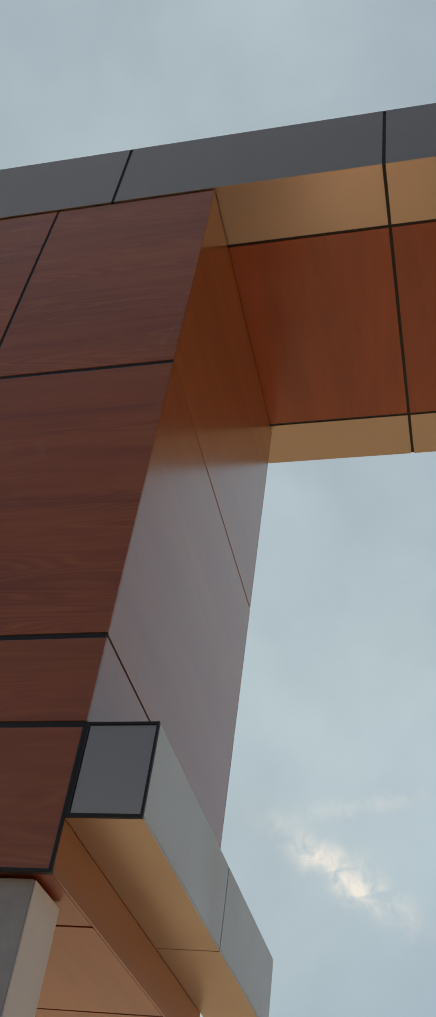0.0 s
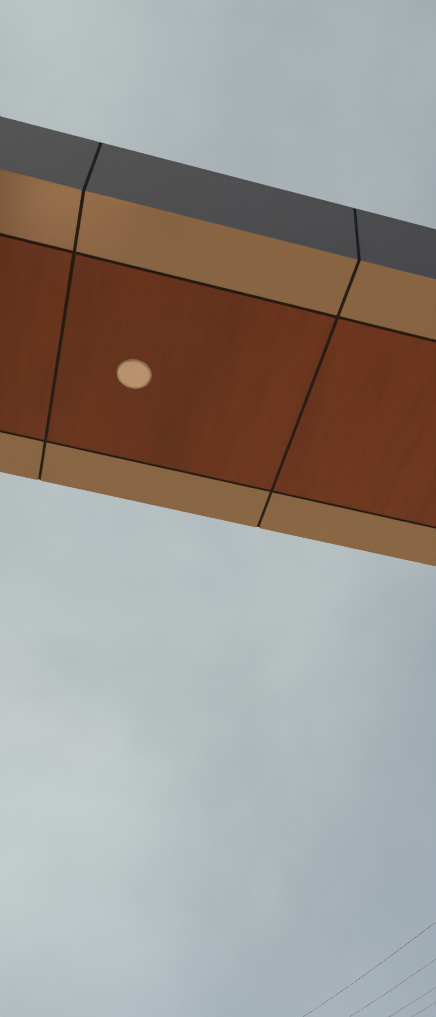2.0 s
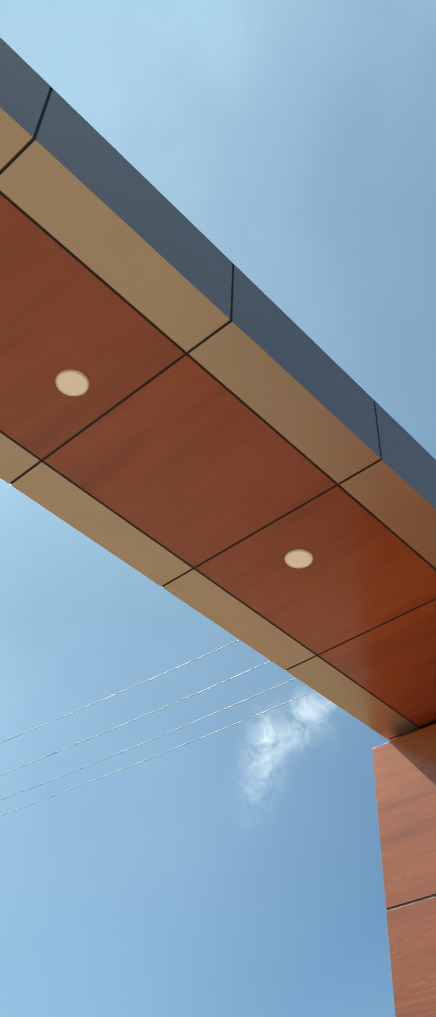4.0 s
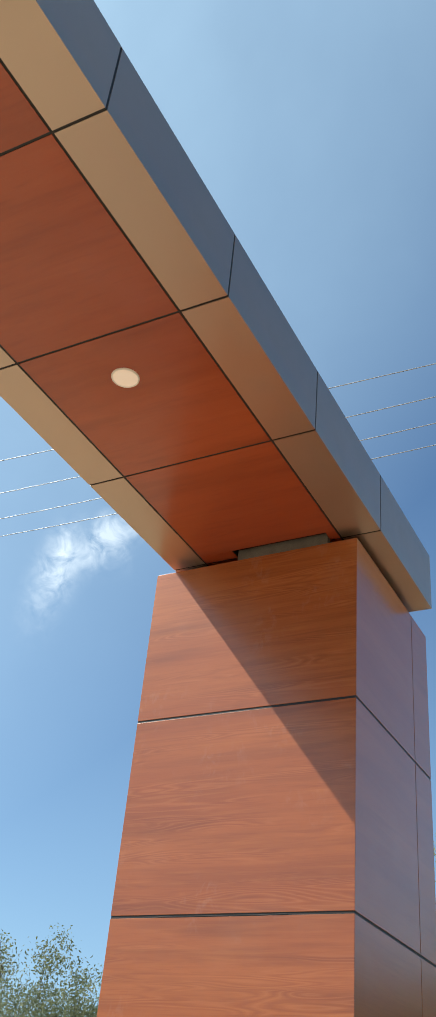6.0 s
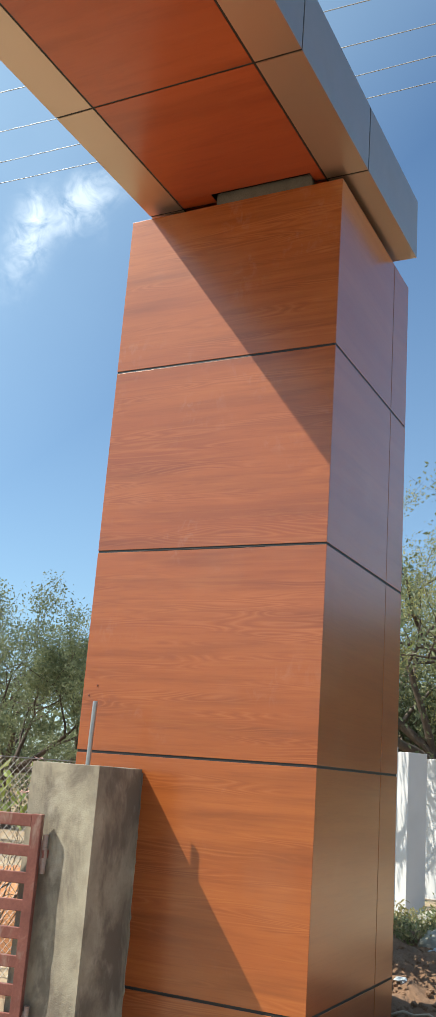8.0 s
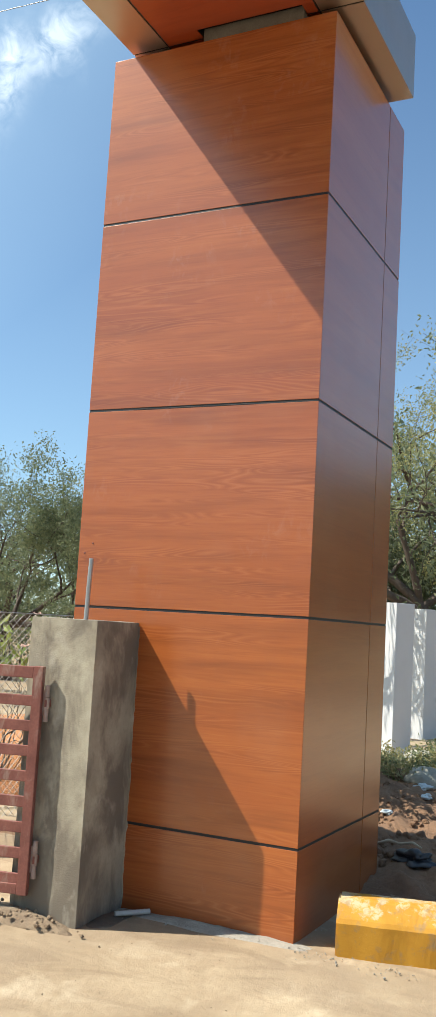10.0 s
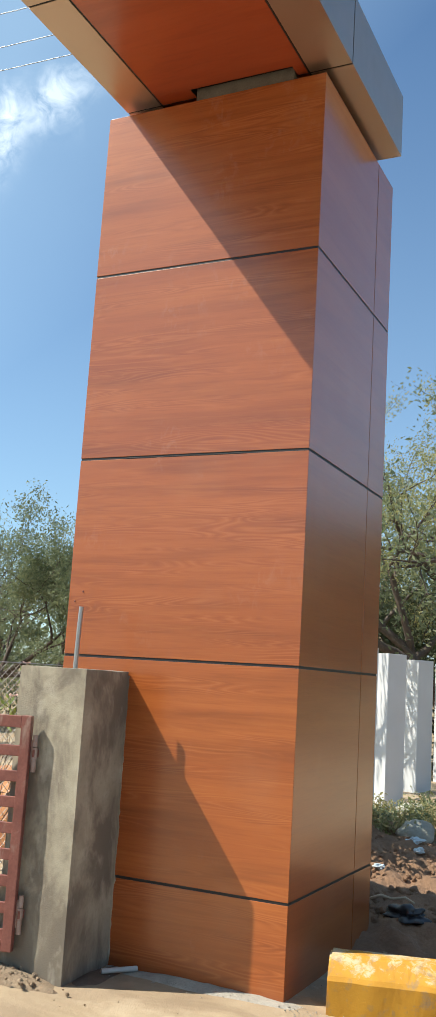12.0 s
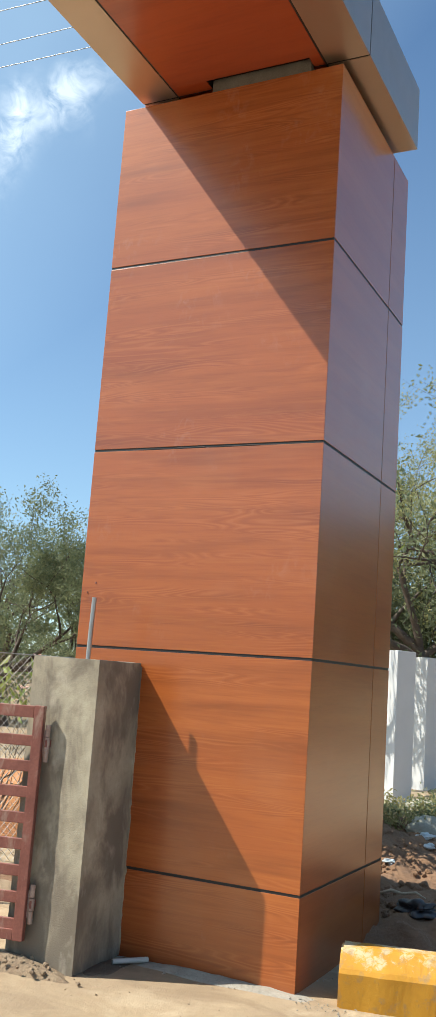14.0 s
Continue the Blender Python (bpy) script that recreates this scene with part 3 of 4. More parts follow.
def build_column():
    column = thing("support_column", "pale grey painted square column carrying the wood-clad pillar", "column")
    part("shaft", boxed((-3.7, 1.80, -0.05), (-1.275, 1.965, L_LEVELS[0] - 0.006), 0.006), GREY_PAINT, column)
    # thin plate added so that the inner face looks better lit
    part("putty_face", boxed((-1.2745, 1.806, 0.13), (-1.2715, 1.960, L_LEVELS[0] - 0.008), 0.001), LIT_SIDE_WHITE, column, "white plate giving the inner face its lit tone")
    part("base", boxed((-3.75, 1.78, -0.05), (-1.25, 2.0, 0.12), 0.01), CEMENT, column)
    part("rear_shaft", boxed((-3.7, 2.80, -0.05), (-2.9, 3.09, L_LEVELS[0] - 0.006), 0.006), GREY_PAINT, column)


def build_downlights():
    for k, (x, y) in enumerate(((-0.20, 2.563), (1.473, 2.563), (3.156, 2.563))):
        lamp = thing("ceiling_downlight", "round cream recessed downlight glowing faintly in the beam's soffit", "light", "downlights of the beam", at=(x, y, Z_SOFFIT))
        ring, glass = bmesh.new(), bmesh.new()
        prof = [(0.070, -0.004), (0.071, -0.009), (0.074, -0.010), (0.078, -0.007), (0.080, 0.0), (0.080, 0.004), (0.070, 0.004)]
        n = 40
        loops = [[ring.verts.new((r * math.cos(i * math.tau / n), r * math.sin(i * math.tau / n), z)) for i in range(n)] for r, z in prof]
        for a, b in zip(loops, loops[1:] + loops[:1]):
            for i in range(n):
                ring.faces.new((a[i], a[(i + 1) % n], b[(i + 1) % n], b[i]))
        bmesh.ops.recalc_face_normals(ring, faces=ring.faces)
        bmesh.ops.create_cone(glass, cap_ends=True, segments=n, radius1=0.0705, radius2=0.0705, depth=0.004)
        bmesh.ops.transform(glass, matrix=pose(0, 0, -0.004), verts=glass.verts)
        part("trim_ring", ring, LAMP_WHITE, lamp, smooth=True)
        part("diffuser", glass, DIFFUSER, lamp, "matt cream diffuser, glowing faintly")


build_beam()
build_right_pillar()
build_left_pillar()
build_ledge()
build_column()
build_downlights()


# ---- post, pipe, gate ----
PX0, PX1, PY0, PY1, PZ = 4.590, 5.040, 2.977, 3.415, 1.623


def build_post():
    bm = bmesh.new()
    block(bm, (PX0, PY0, -0.08), (PX1, PY1, PZ))
    bmesh.ops.subdivide_edges(bm, edges=bm.edges, cuts=22, use_grid_fill=True)
    for e in bm.edges:
        if len(e.link_faces) == 2 and e.calc_face_angle() > 1:
            e.smooth = False
    for v in bm.verts:
        n = noise.noise(v.co * 3) * 0.004 + noise.noise(v.co * 17) * 0.003
        c = Vector(((PX0 + PX1) / 2, (PY0 + PY1) / 2, v.co.z))
        out = (v.co - c)
        if v.co.x < PX1 - 0.01:
            v.co += out.normalized() * n
        if v.co.z > PZ - 0.02:
            v.co.z += noise.noise(v.co * 6) * 0.006
    post = part("gate_post", bm, CEMENT, smooth=True)
    tagged(post, "short square gate post of damp grey cement plaster against the pillar", "post")
    bm = bmesh.new()
    rows = []
    for i in range(61):
        z = 1.60 * i / 60
        w = 0.005 + 0.022 * max(0, noise.noise(Vector((0, z * 5, 4)))) + 0.012 * max(0, noise.noise(Vector((0, z * 21, 8))))
        rows.append([bm.verts.new(v) for v in ((XR - 0.004, PY0 + 0.004, z), (XR - 0.004, PY0 - w * 0.7, z), (XR + 0.001, PY0 - w, z))])
    for a, b in zip(rows, rows[1:]):
        for k in range(2):
            bm.faces.new((a[k], a[k + 1], b[k + 1], b[k]))
    bmesh.ops.recalc_face_normals(bm, faces=bm.faces)
    tagged(part("cement_smear", bm, CEMENT), "ragged smear of cement where post meets pillar", "smear", kind="stuff")
    bm = tube(bmesh.new(), [(4.75, 3.16, PZ - 0.02), (4.752, 3.158, 1.80), (4.755, 3.155, 1.975)], 0.0135, 12)
    tagged(part("steel_pipe", bm, STEEL), "short galvanised pipe standing upright on the cement post", "pipe")
    bm = tube(bmesh.new(), [(4.86, 2.90, 0.02), (5.02, 2.77, 0.02)], 0.014, 12)
    tagged(part("plastic_pipe", bm, PVC), "short grey plastic pipe end on the ground beside post", "pipe")


def build_gate():
    gate = thing("metal_gate", "open swing gate of red-oxide painted steel slats, scuffed", "gate", at=(4.545, 3.272, 0))
    gate.rotation_euler = (0, 0, radians(14))
    w, t = 1.45, 0.02
    def bar(name, a, b, label=""):
        return part(name, boxed(a, b, 0.004), RED_OXIDE, gate, label)
    hung = bar("stile", (-t, 0, 0.122), (t, 0.058, 1.35))
    bar("stile", (-t, w - 0.058, 0.122), (t, w, 1.35))
    bar("top_rail", (-t + 0.001, 0.058, 1.283), (t - 0.001, w - 0.058, 1.347))
    bar("bottom_rail", (-t + 0.001, 0.058, 0.125), (t - 0.001, w - 0.058, 0.18))
    for k in range(8):
        z = 1.130 - 0.1365 * k
        bar("slat", (-0.012, 0.058, z), (0.012, w - 0.058, z + 0.058))
    for z in (1.15, 0.31):
        bm = bmesh.new()
        for k in range(3):
            tube(bm, [(0.012, -0.022, z - 0.10 + 0.067 * k), (0.012, -0.022, z - 0.036 + 0.067 * k)], 0.014 + 0.002 * (k % 2), 12)
        block(bm, (0.008, -0.018, z - 0.07), (0.016, 0.002, z + 0.07))
        part("hinge", bm, HINGE, hung, "worn barrel hinge")
    # pins set into the post carry the leaf
    for z in (1.15, 0.31):
        bm = bmesh.new()
        block(bm, (4.545, 3.244, z - 0.02), (PX0 + 0.02, 3.256, z + 0.02), 0.002)
        part("hinge_plate", bm, RED_OXIDE, gate).matrix_parent_inverse = (Matrix.Translation(gate.location) @ gate.rotation_euler.to_matrix().to_4x4()).inverted()


def build_spills():
    def apron(name, cx, cy, rx, ry, high, mat_, label, seed):
        bm = bmesh.new()
        n, rings = 40, 8
        mid = bm.verts.new((cx, cy, ground_height(cx, cy) + high))
        last = None
        for r in range(1, rings + 1):
            f = r / rings
            ring = []
            for i in range(n):
                a = i * math.tau / n
                wob = 1 + 0.35 * noise.noise(Vector((math.cos(a) * 1.6, math.sin(a) * 1.6, seed)))
                x, y = cx + math.cos(a) * rx * f * wob, cy + math.sin(a) * ry * f * wob
                h = high * (1 - f ** 1.6) + 0.012 * noise.noise(Vector((x * 14, y * 14, seed))) * (1 - f * 0.8)
                ring.append(bm.verts.new((x, y, ground_height(x, y) + (h if r < rings else -0.01))))
            for i in range(n):
                if last is None:
                    bm.faces.new((mid, ring[i], ring[(i + 1) % n]))
                else:
                    bm.faces.new((last[i], ring[i], ring[(i + 1) % n], last[(i + 1) % n]))
            last = ring
        tagged(part(name, bm, mat_, smooth=True), label, "spill", kind="stuff")
    apron("cement_spill", 5.04, 2.36, 0.11, 0.60, 0.018, CEMENT_SPILL, "thin grey cement spilled at the foot of the pillar", 2.0)
    apron("mud_heap", 4.53, 3.40, 0.13, 0.45, 0.065, MUD, "crumbly dark mud heaped at the foot of the post", 8.0)
    apron("damp_earth", 4.84, 2.92, 0.22, 0.10, 0.012, DAMP, "damp dark earth at the foot of post and pillar", 4.0)
    bm = bmesh.new()
    rnd = random.Random(5)
    for k in range(150):
        if k < 110:
            x, y, s = 4.50 + rnd.gauss(0, 0.06), 3.35 + rnd.gauss(0, 0.2), rnd.uniform(0.004, 0.017)
        else:
            x, y, s = rnd.uniform(3.7, 5.2), rnd.uniform(1.2, 3.1), rnd.uniform(0.002, 0.005)
        got = bmesh.ops.create_icosphere(bm, subdivisions=1, radius=s)["verts"]
        for v in got:
            v.co = v.co * (1 + 0.4 * noise.noise(v.co / s + Vector((k, 0, 0)))) + Vector((x, y, ground_height(x, y) + s * 0.4 + (0.045 if k < 110 else 0) * math.exp(-((y - 3.36) / 0.4) ** 2)))
    tagged(part("clods", bm, MUD), "small clods and pebbles strewn on the ground", "clods", kind="stuff")


def build_crumbs():
    """Broken bits of mortar along the foot of the pillar and the kerb."""
    rnd = random.Random(14)
    bm = bmesh.new()
    for k in range(240):
        if k < 130:
            x, y = XR - abs(rnd.gauss(0, 0.07)) - 0.01, rnd.uniform(1.75, 2.98)
        elif k < 215:
            x, y = rnd.gauss(4.95, 0.05), rnd.uniform(1.2, 1.85)
        else:
            x, y = rnd.uniform(4.96, 6.0), YR - abs(rnd.gauss(0, 0.05)) - 0.01
        s = rnd.uniform(0.0015, 0.0042) * (1 if k % 13 else 1.9)
        got = bmesh.ops.create_icosphere(bm, subdivisions=1, radius=s)["verts"]
        for v in got:
            v.co = v.co * (1 + 0.45 * noise.noise(v.co / s + Vector((k, 3, 0)))) + Vector((x, y, ground_height(x, y) + s * 0.3 + 0.006))
    tagged(part("mortar_crumbs", bm, CEMENT_SPILL), "broken grey mortar crumbs along the pillar's foot", "crumbs", kind="stuff")


def build_kerb():
    """A cast kerb block: sloping front, rounded top, painted yellow."""
    section = [(-0.155, -0.06), (-0.152, 0.160), (-0.138, 0.182), (-0.055, 0.255), (-0.035, 0.265), (0.075, 0.265), (0.10, 0.25), (0.15, 0.10), (0.155, -0.06)]
    bm = profile_x(section, 0.0, 1.35)
    side = [e for e in bm.edges if abs(e.verts[0].co.x - e.verts[1].co.x) < 1e-5]
    bmesh.ops.bevel(bm, geom=side, offset=0.012, segments=2, affect="EDGES")
    cuts = [e for e in bm.edges if abs(e.verts[0].co.x - e.verts[1].co.x) > 0.5]
    bmesh.ops.subdivide_edges(bm, edges=cuts, cuts=40, use_grid_fill=True)
    for v in bm.verts:
        v.co += Vector((0, noise.noise(v.co * 7), noise.noise(v.co * 7 + Vector((9, 0, 0))))) * 0.006
    bmesh.ops.transform(bm, matrix=pose(5.170, 1.714, -0.008, 0, 0, -76), verts=bm.verts)
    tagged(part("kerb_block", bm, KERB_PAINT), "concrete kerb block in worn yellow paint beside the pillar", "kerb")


build_post()
build_gate()
build_spills()
build_crumbs()
build_kerb()


# ---- fence, boundary fins, cables ----
def build_fence():
    fence = thing("chain_link_fence", "galvanised chain-link fence between slim steel posts", "fence")
    a, b = Vector((5.05, 5.25, 0)), Vector((9.2, 4.15, 0))
    run, h, cell = (b - a).length, 1.64, 0.066
    u = (b - a).normalized()
    bm = bmesh.new()
    k = -int(h / cell)
    while k * cell < run:
        for sign in (1, -1):
            s0 = k * cell if sign > 0 else k * cell + h
            pts = []
            for z in (0.05, h):
                s = s0 + sign * (z - 0.05)
                pts.append((s, z))
            (sa, za), (sb, zb) = pts
            lo, hi = max(min(sa, sb), 0), min(max(sa, sb), run)
            if hi - lo > 0.05:
                f = lambda s: za + (zb - za) * (s - sa) / (sb - sa)
                q = u.cross(Vector((0, 0, 1))) * 0.002 * sign
                tube(bm, [a + u * lo + Vector((0, 0, f(lo))) + q, a + u * hi + Vector((0, 0, f(hi))) + q], 0.0023, 3, False)
        k += 1
    part("wire_mesh", bm, FENCE_WIRE, fence)
    for s in (0.0, 2.1, run):
        p = a + u * s
        part("fence_post", tube(bmesh.new(), [p + Vector((0, 0, -0.1)), p + Vector((0, 0, h + 0.04))], 0.022, 10), STEEL, fence)
    part("tension_wire", tube(bmesh.new(), [a + Vector((0, 0, h)), b + Vector((0, 0, h))], 0.004, 5), STEEL, fence)


def build_fins():
    spots = [(74.14, 14.0), (75.86, 16.4), (77.45, 18.6), (78.8, 20.9), (72.3, 12.0)]
    for az, dist in spots:
        p = heading(az, 0) * dist
        bm = boxed((0.08, 0.0, -0.1), (0.495, 0.25, 2.10), 0.006)
        fin = part("boundary_fin", bm, WHITE_PAINT)
        fin.matrix_basis = pose(p.x, p.y, 0, 0, 0, -22)
        tagged(fin, "upright white-painted concrete fin of a boundary wall", "wall fin", "white boundary fins")


def build_cables():
    for near, spread in ((1.0, 0.0), (1.062, 0.003), (1.115, 0.0055), (1.165, 0.006)):
        pts = [((7.70 - 0.035 * y) * (near + spread * y), y, 1.68 + 7.40 + 0.003 * (y - 2) ** 2) for y in range(-26, 48, 2)]
        tagged(part("overhead_cable", tube(bmesh.new(), pts, 0.006, 6), WIRE, smooth=True), "bare aluminium overhead cable sagging across the sky", "cable", "overhead cables")


build_fence()
build_fins()
build_cables()


# ---- trees and scrub ----
def leaf_cloud(name, centres, per, spread, size, mat_, rnd, parent=None, label="", flat=0.7, hang=None):
    """Many small folded leaves round the given points, as one mesh."""
    n = len(centres) * per
    c = np.repeat(np.array(centres, float), per, axis=0)
    rs = np.random.RandomState(rnd)
    off = rs.normal(0, 1, (n, 3)) * np.array([spread, spread, spread * flat])
    p = c + off
    a = rs.normal(0, 1, (n, 3))
    if hang is not None:                                        # long blades that all droop much the same way
        a = np.array(hang) + a * 0.16
    a /= np.linalg.norm(a, axis=1)[:, None]
    b = np.cross(a, rs.normal(0, 1, (n, 3)))
    b /= np.linalg.norm(b, axis=1)[:, None]
    s = size * rs.uniform(0.55, 1.25, (n, 1))
    wide = 0.42 if hang is None else 0.13
    fold = np.cross(a, b) * s * 0.22
    quad = np.stack([p - a * s, p - b * s * wide + fold, p + a * s, p + b * s * wide + fold], 1).reshape(-1, 3)
    idx = np.arange(n)[:, None] * 4
    faces = np.concatenate([idx + np.array([0, 1, 2]), idx + np.array([0, 2, 3])], 0)
    me = bpy.data.meshes.new(name)
    me.from_pydata(quad.tolist(), [], faces.tolist())
    return link_mesh(name, me, mat_, parent, label)


def grow(bm, p, d, length, radius, depth, rnd, tips, lift=0.12):
    """A limb that bends, tapers and forks."""
    pts, rad = [p.copy()], [radius]
    n = 4
    for i in range(n):
        d = (d + Vector((rnd.gauss(0, 0.17), rnd.gauss(0, 0.17), rnd.gauss(0, 0.12) + lift * 0.3))).normalized()
        p = p + d * length / n
        pts.append(p.copy())
        rad.append(radius * (1 - 0.42 * (i + 1) / n))
        if depth <= 2:
            tips.append(p.copy())
    tube(bm, pts, rad, 6 if depth > 2 else 4, False)
    if depth == 0:
        return
    for k in range(rnd.choice((2, 3, 3)) if depth > 1 else 3):
        a = rnd.uniform(0, math.tau)
        side = d.orthogonal().normalized()
        side = Matrix.Rotation(a, 3, d) @ side
        q = (d * rnd.uniform(0.5, 1.0) + side * rnd.uniform(0.5, 0.95) + Vector((0, 0, lift))).normalized()
        grow(bm, p if k else pts[-2], q, length * rnd.uniform(0.62, 0.86), rad[-1] * 0.72, depth - 1, rnd, tips, lift)


def tree(az, dist, height, seed, leaf, per=26, size=0.10, spread=0.34, label="", lift=0.12, depth=4, thin=1.0, hang=None):
    p = heading(az, 0) * dist
    rnd = random.Random(seed)
    ob = thing("tree", label, "tree", "roadside trees", at=(p.x, p.y, 0))
    bm, tips = bmesh.new(), []
    for k in range(rnd.choice((1, 2, 2))):
        d = Vector((rnd.gauss(0, 0.25), rnd.gauss(0, 0.25), 1)).normalized()
        grow(bm, Vector((rnd.gauss(0, 0.1), rnd.gauss(0, 0.1), -0.15)), d, height * 0.32, height * 0.027, depth, rnd, tips, lift)
    top = max(t.z for t in tips)
    k = height / top
    bmesh.ops.scale(bm, vec=(k, k, k), verts=bm.verts)
    part("trunk", bm, BARK, ob, "grey-brown forking trunk and limbs", smooth=True)
    tips = [t * k for t in tips if rnd.random() < thin]
    crown = leaf_cloud("crown", tips, per, spread, size, leaf, seed, ob, "sparse small leaves" if hang is None else "long drooping blades", hang=hang)
    return ob


def scrub(name, az, dist, radius, height, seed, leaf, count, size, label, group="", bare=0.0):
    """A many-stemmed bush; bare: the height below which its stems carry no leaves."""
    p = heading(az, 0) * dist
    rnd = random.Random(seed)
    ob = thing(name, label, "bush", group, at=(p.x, p.y, ground_height(p.x, p.y) + 0.02))
    bm, tips = bmesh.new(), []
    for k in range(9):
        a = rnd.uniform(0, math.tau)
        d = Vector((math.cos(a) * 0.7, math.sin(a) * 0.7, 1)).normalized()
        grow(bm, Vector((math.cos(a) * radius * 0.2, math.sin(a) * radius * 0.2, -0.05)), d, height * 0.45, height * 0.012, 2, rnd, tips, 0.1)
    fit_z, fit_r = height / max(t.z for t in tips), radius / max(Vector((t.x, t.y)).length for t in tips)
    for v in bm.verts:
        v.co = Vector((v.co.x * fit_r, v.co.y * fit_r, v.co.z * fit_z))
    tips = [Vector((t.x * fit_r, t.y * fit_r, t.z * fit_z)) for t in tips if t.z * fit_z >= bare]
    tagged(part("stems", bm, BARK, ob), kind="stuff")
    leaf_cloud("leaves", tips, max(1, count // len(tips)), radius * 0.16, size, leaf, seed, ob)
    return ob


OLIVE = "thinly leaved roadside tree with dusty olive-green foliage"
GOLDEN = "tall airy tree with yellowing leaves and bare forked limbs"
tree(49.6, 22, 5.2, 11, LEAF_DUSTY, 32, 0.035, 0.13, OLIVE, thin=0.52, depth=5)
tree(52.5, 25, 5.5, 12, LEAF_DUSTY, 9, 0.045, 0.12, OLIVE, thin=0.5)
tree(54.8, 21, 4.6, 13, LEAF_DUSTY, 34, 0.033, 0.13, OLIVE, thin=0.52, depth=5)
tree(57.0, 23, 5.0, 14, LEAF_DUSTY, 30, 0.05, 0.15, OLIVE, thin=0.7)
tree(47.2, 24, 5.7, 15, LEAF_DUSTY, 30, 0.05, 0.15, OLIVE, thin=0.7)
tree(75.2, 19, 7.0, 21, LEAF_YELLOW, 34, 0.032, 0.14, GOLDEN, thin=0.50, depth=5)
tree(77.8, 22, 8.0, 22, LEAF_YELLOW, 34, 0.034, 0.14, GOLDEN, thin=0.45, depth=5)
tree(72.4, 24, 7.6, 23, LEAF_YELLOW, 16, 0.05, 0.14, GOLDEN, thin=0.45, depth=5)
tree(80.8, 20, 8.0, 24, LEAF_DUSTY, 20, 0.06, 0.28, OLIVE)
# two trees added out of sight behind the pillar, to dapple the fins
tree(64.0, 13.7, 4.7, 25, LEAF_FRESH, 4, 0.11, 0.15, "unseen long-leaved tree added to stripe the white boundary fins with shade", thin=0.6, depth=3, lift=0.45, hang=(0.6, -0.6, 0.6))
tree(67.0, 16.2, 4.9, 26, LEAF_FRESH, 4, 0.11, 0.15, "unseen long-leaved tree added to stripe the white boundary fins with shade", thin=0.6, depth=3, lift=0.45, hang=(0.6, -0.6, 0.6))
# added where the pillar hides it, only for its shadow on the bank
scrub("bush", 65.2, 8.35, 0.78, 3.1, 27, LEAF_DUSTY, 5200, 0.05, "tall unseen bush added to shade the bank of earth")
# invented row out of view, there to darken the pillar side's low reflection
for k, az in enumerate((95, 101, 106, 111, 117)):
    tree(az, 27 + k % 2 * 3, 6.8, 30 + k, LEAF_DUSTY, 46, 0.11, 0.42, OLIVE)
SCRUB = "dense dark scrub under the roadside trees"
for k, (az, dist, r, h) in enumerate(((49.5, 27, 2.6, 3.0), (53, 28, 2.6, 2.7), (56.5, 27, 2.6, 2.9), (73.5, 21, 2.0, 4.1), (76.2, 22, 2.1, 4.4), (78.6, 22, 2.2, 4.2))):
    scrub("bush", az, dist, r, h, 40 + k, LEAF_DARK if az > 60 else LEAF_DUSTY, 11000 if az > 60 else 6500, 0.05, SCRUB, "roadside scrub")


def far_woods():
    """A ragged belt of trees round the horizon, raised out of view to darken reflections."""
    rnd = random.Random(77)
    tips = []
    for k in range(150):
        az = k * 2.4 + rnd.uniform(-1, 1)
        dist = rnd.uniform(48, 62)
        p = heading(az, 0) * dist
        h = rnd.uniform(3.5, 6.5) * (1.0 if 36 < az < 88 else 1.9)
        for i in range(26):
            tips.append(p + Vector((rnd.gauss(0, 1.6), rnd.gauss(0, 1.6), rnd.uniform(0.1, 1.0) ** 0.8 * h)))
    ob = leaf_cloud("far_woods", tips, 14, 0.7, 0.30, LEAF_DUSTY, 3)
    tagged(ob, "far belt of dusty green trees along the horizon", "woods", kind="stuff")


far_woods()


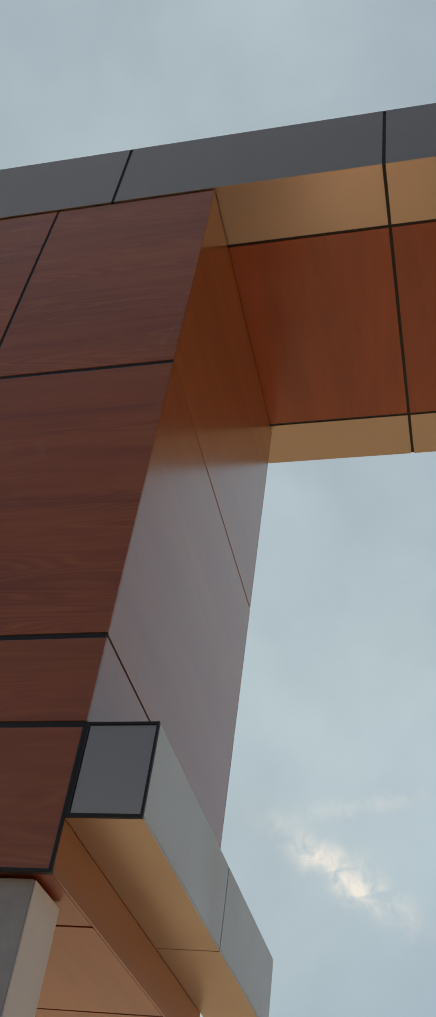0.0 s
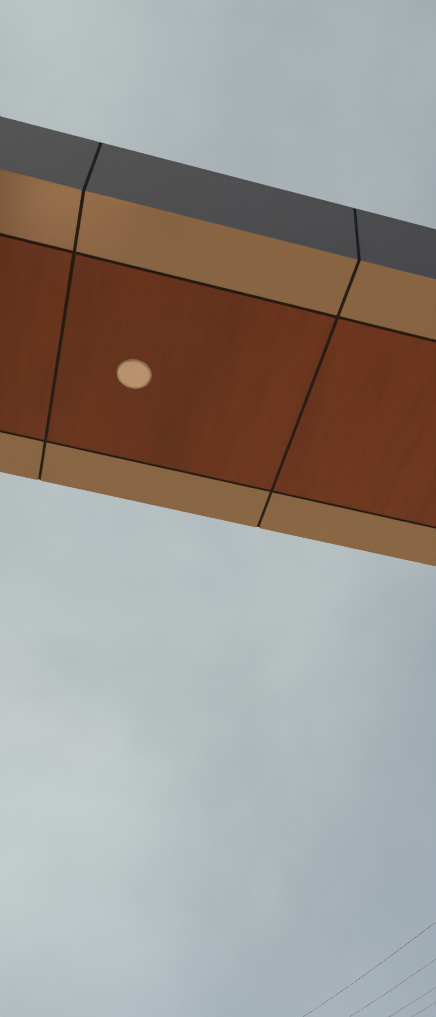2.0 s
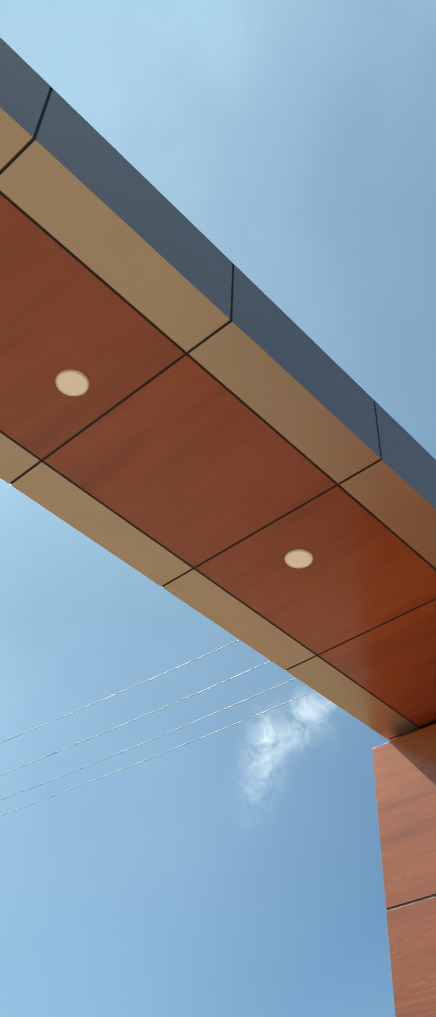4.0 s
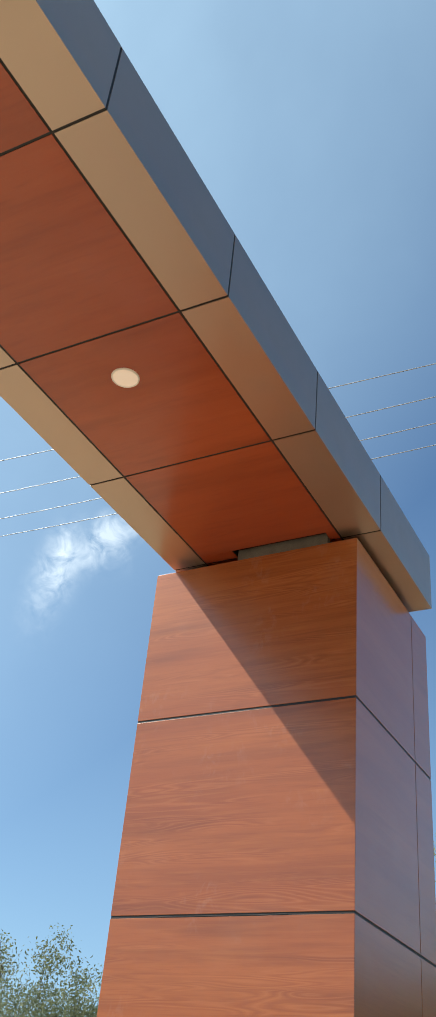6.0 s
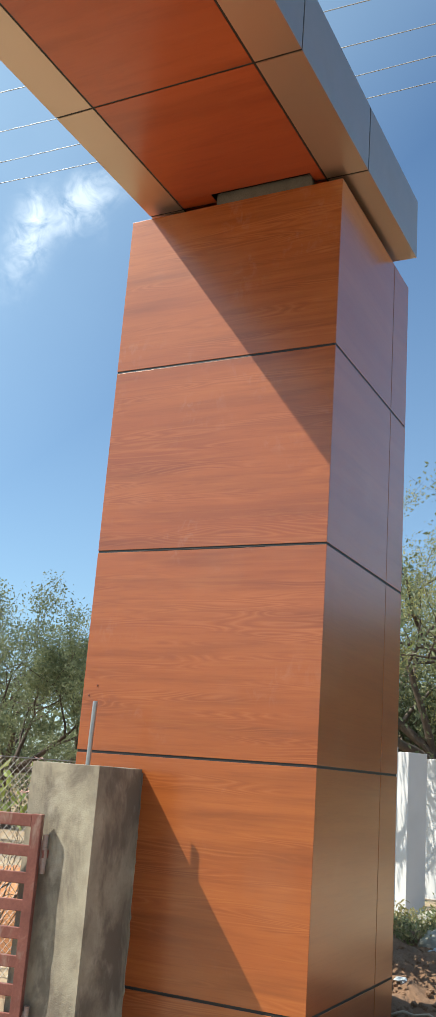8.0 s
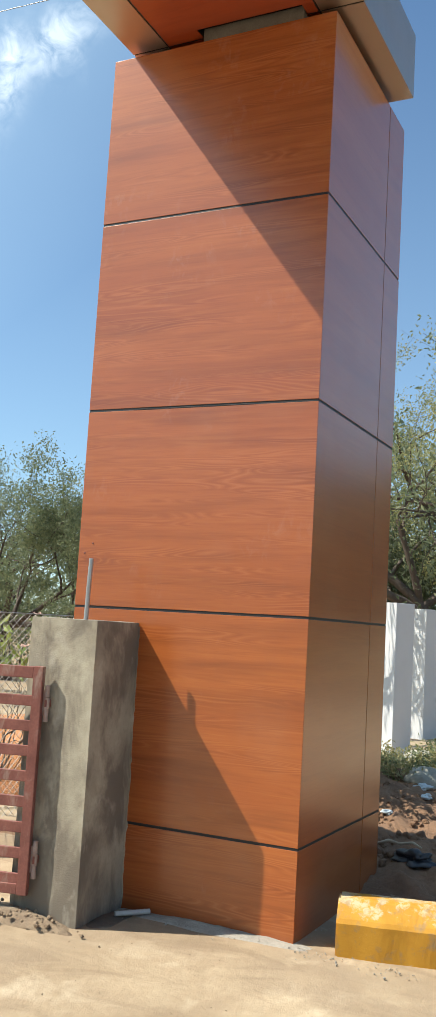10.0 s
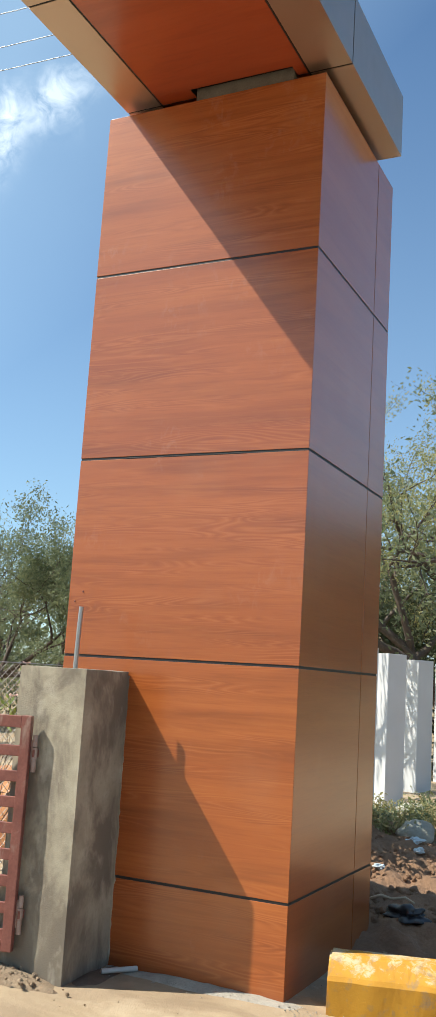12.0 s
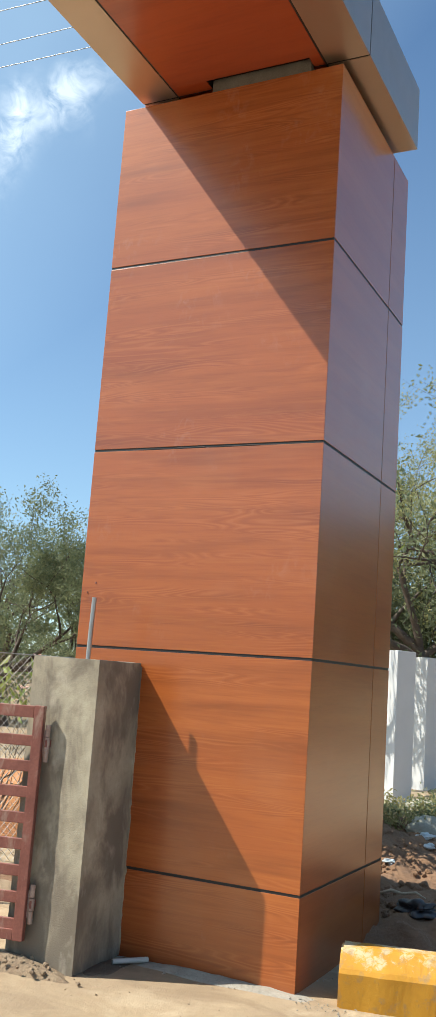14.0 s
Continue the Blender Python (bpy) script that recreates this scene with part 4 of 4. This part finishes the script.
def build_verge():
    """Stones, litter, grass and a shrub round the dug bank and the fence."""
    rnd = random.Random(9)
    for az, dist, s in ((76.2, 8.8, 0.15), (74.3, 9.9, 0.12), (76.0, 10.4, 0.2), (75.6, 9.6, 0.12)):
        p = heading(az, 0) * dist
        ob = part("boulder", lump(dist + s, s, 0.75, 3), STONE, smooth=True)
        ob.location = (p.x, p.y, ground_height(p.x, p.y) + 0.06 + s * 0.35)
        tagged(ob, "weathered grey boulder on the bank of earth", "boulder", "boulders on the bank")
    bank = part("rubble", bmesh.new(), SOIL)
    bm = bmesh.new()
    for k in range(420):
        az, dist = rnd.uniform(73.2, 77.8), rnd.uniform(6.9, 10.4)
        p = heading(az, 0) * dist
        s = rnd.uniform(0.006, 0.028) * (1 if k % 9 else 1.7)
        got = bmesh.ops.create_icosphere(bm, subdivisions=2, radius=s)["verts"]
        for v in got:
            v.co = v.co * (1 + 0.5 * noise.noise(v.co / s + Vector((k, 1, 0)))) + Vector((p.x, p.y, ground_height(p.x, p.y) + 0.07 + s * 0.3))
    bm.to_mesh(bank.data)
    bm.free()
    tagged(bank, "loose clods of dug brown soil on the bank", "rubble", kind="stuff")
    skin = bmesh.new()
    n = 90
    grid = [[skin.verts.new((6.1 + 5.6 * i / n, 0.3 + 4.6 * j / n, ground_height(6.1 + 5.6 * i / n, 0.3 + 4.6 * j / n) + 0.09 * min(i, j, n - i, n - j, 8) / 8 - 0.006
                             + (0.07 * noise.noise(Vector((i * 0.30, j * 0.30, 2))) + 0.03 * noise.noise(Vector((i * 0.9, j * 0.9, 2)))) * (min(i, j, n - i, n - j) > 2))) for j in range(n + 1)] for i in range(n + 1)]
    for i in range(n):
        for j in range(n):
            skin.faces.new((grid[i][j], grid[i + 1][j], grid[i + 1][j + 1], grid[i][j + 1]))
    tagged(part("dug_earth", skin, SOIL, smooth=True), "bank of freshly dug dark brown earth", "earth bank", kind="stuff")
    # litter
    for k, (az, dist, s, mat_, words) in enumerate(((76.0, 8.4, 0.07, LITTER_PALE, "crumpled pale blue plastic scrap on the earth"), (76.3, 8.2, 0.05, LITTER_PALE, "crumpled pale blue plastic scrap on the earth"),
                                                   (74.2, 7.9, 0.045, LITTER_PALE, "crumpled pale blue plastic scrap on the earth"), (75.8, 6.95, 0.15, LITTER_BLACK, "black plastic sheeting half buried in earth"))):
        p = heading(az, 0) * dist
        ob = part("plastic_litter", lump(20 + k, s, 0.45, 4, 0.9), mat_, smooth=True)
        ob.location = (p.x, p.y, ground_height(p.x, p.y) + 0.085 + s * 0.2)
        tagged(ob, words, "litter", "litter on the bank")
    p = heading(74.9, 0) * 7.2
    z = ground_height(p.x, p.y) + 0.10
    bm = tube(bmesh.new(), [(p.x - 0.03, p.y + 0.16, z), (p.x, p.y + 0.08, z + 0.03), (p.x - 0.01, p.y, z + 0.02), (p.x + 0.02, p.y - 0.09, z + 0.035), (p.x, p.y - 0.16, z + 0.01)], [0.010, 0.012, 0.010, 0.009, 0.005], 7)
    tagged(part("dry_root", bm, DRY_WOOD, smooth=True), "pale dry root sticking out of the dug earth", "root")
    # grass
    bm = bmesh.new()
    for k in range(2200):
        az, dist = rnd.uniform(73.0, 78.2), rnd.uniform(8.7, 12.6)
        p = heading(az, 0) * dist
        z = ground_height(p.x, p.y)
        a, h, lean = rnd.uniform(0, math.tau), rnd.uniform(0.05, 0.22), rnd.uniform(0.05, 0.6)
        s = Vector((math.cos(a), math.sin(a), 0))
        q = Vector((-s.y, s.x, 0)) * 0.006
        b = Vector((p.x, p.y, z - 0.01))
        v = [bm.verts.new(b - q), bm.verts.new(b + q), bm.verts.new(b + s * lean * h * 0.4 + Vector((0, 0, h * 0.6)) + q * 0.7),
             bm.verts.new(b + s * lean * h * 0.4 + Vector((0, 0, h * 0.6)) - q * 0.7), bm.verts.new(b + s * lean * h + Vector((0, 0, h)))]
        bm.faces.new(v[:4])
        bm.faces.new((v[3], v[2], v[4]))
    tagged(part("grass", bm, STRAW), "dry grass tufts along the bank of earth", "grass", kind="stuff")
    for k, (az, dist, r, h) in enumerate(((74.4, 9.5, 0.35, 0.5), (75.9, 9.7, 0.4, 0.5), (77.2, 9.4, 0.4, 0.6), (73.6, 9.2, 0.35, 0.42), (74.9, 9.0, 0.4, 0.40), (76.5, 9.1, 0.4, 0.45), (74.0, 10.4, 0.45, 0.75), (75.1, 10.8, 0.5, 0.72), (76.3, 10.5, 0.5, 0.78), (77.3, 10.3, 0.5, 0.85))):
        scrub("weed", az, dist, r * 0.8, h * 0.42, 60 + k, LEAF_DUSTY if k % 2 else STRAW, 900, 0.026, "low dusty weeds growing on the bank", "weeds on the bank")
    # shrub with flowers behind the fence, and an orange earth heap
    p = heading(51.4, 0) * 8.6
    shrub = scrub("flowering_shrub", 51.4, 8.6, 0.75, 1.60, 70, LEAF_FRESH, 120, 0.07, "leafy shrub with a few pink-white flowers behind the fence", bare=1.2)
    bm = bmesh.new()
    for k in range(7):
        c = Vector((rnd.uniform(-0.5, 0.6), rnd.uniform(-0.5, 0.3), rnd.uniform(1.35, 1.66)))
        for i in range(5):
            a = i * math.tau / 5 + k
            d = Vector((math.cos(a), math.sin(a), 0.5)).normalized()
            s = d.cross(Vector((0, 0, 1))).normalized() * 0.02
            v = [bm.verts.new(c), bm.verts.new(c + d * 0.03 + s), bm.verts.new(c + d * 0.06), bm.verts.new(c + d * 0.03 - s)]
            bm.faces.new(v)
    tagged(part("flowers", bm, PETAL, shrub, "pink-white five-petalled flowers"), kind="stuff")
    q = heading(52.4, 0) * 9.9
    ob = part("earth_mound", lump(3, 1.0, 0.55, 4, 0.4), ORANGE_SOIL, smooth=True)
    ob.location = (q.x, q.y, 0.1)
    tagged(ob, "rounded mound of orange laterite soil behind the fence", "earth mound")


build_verge()
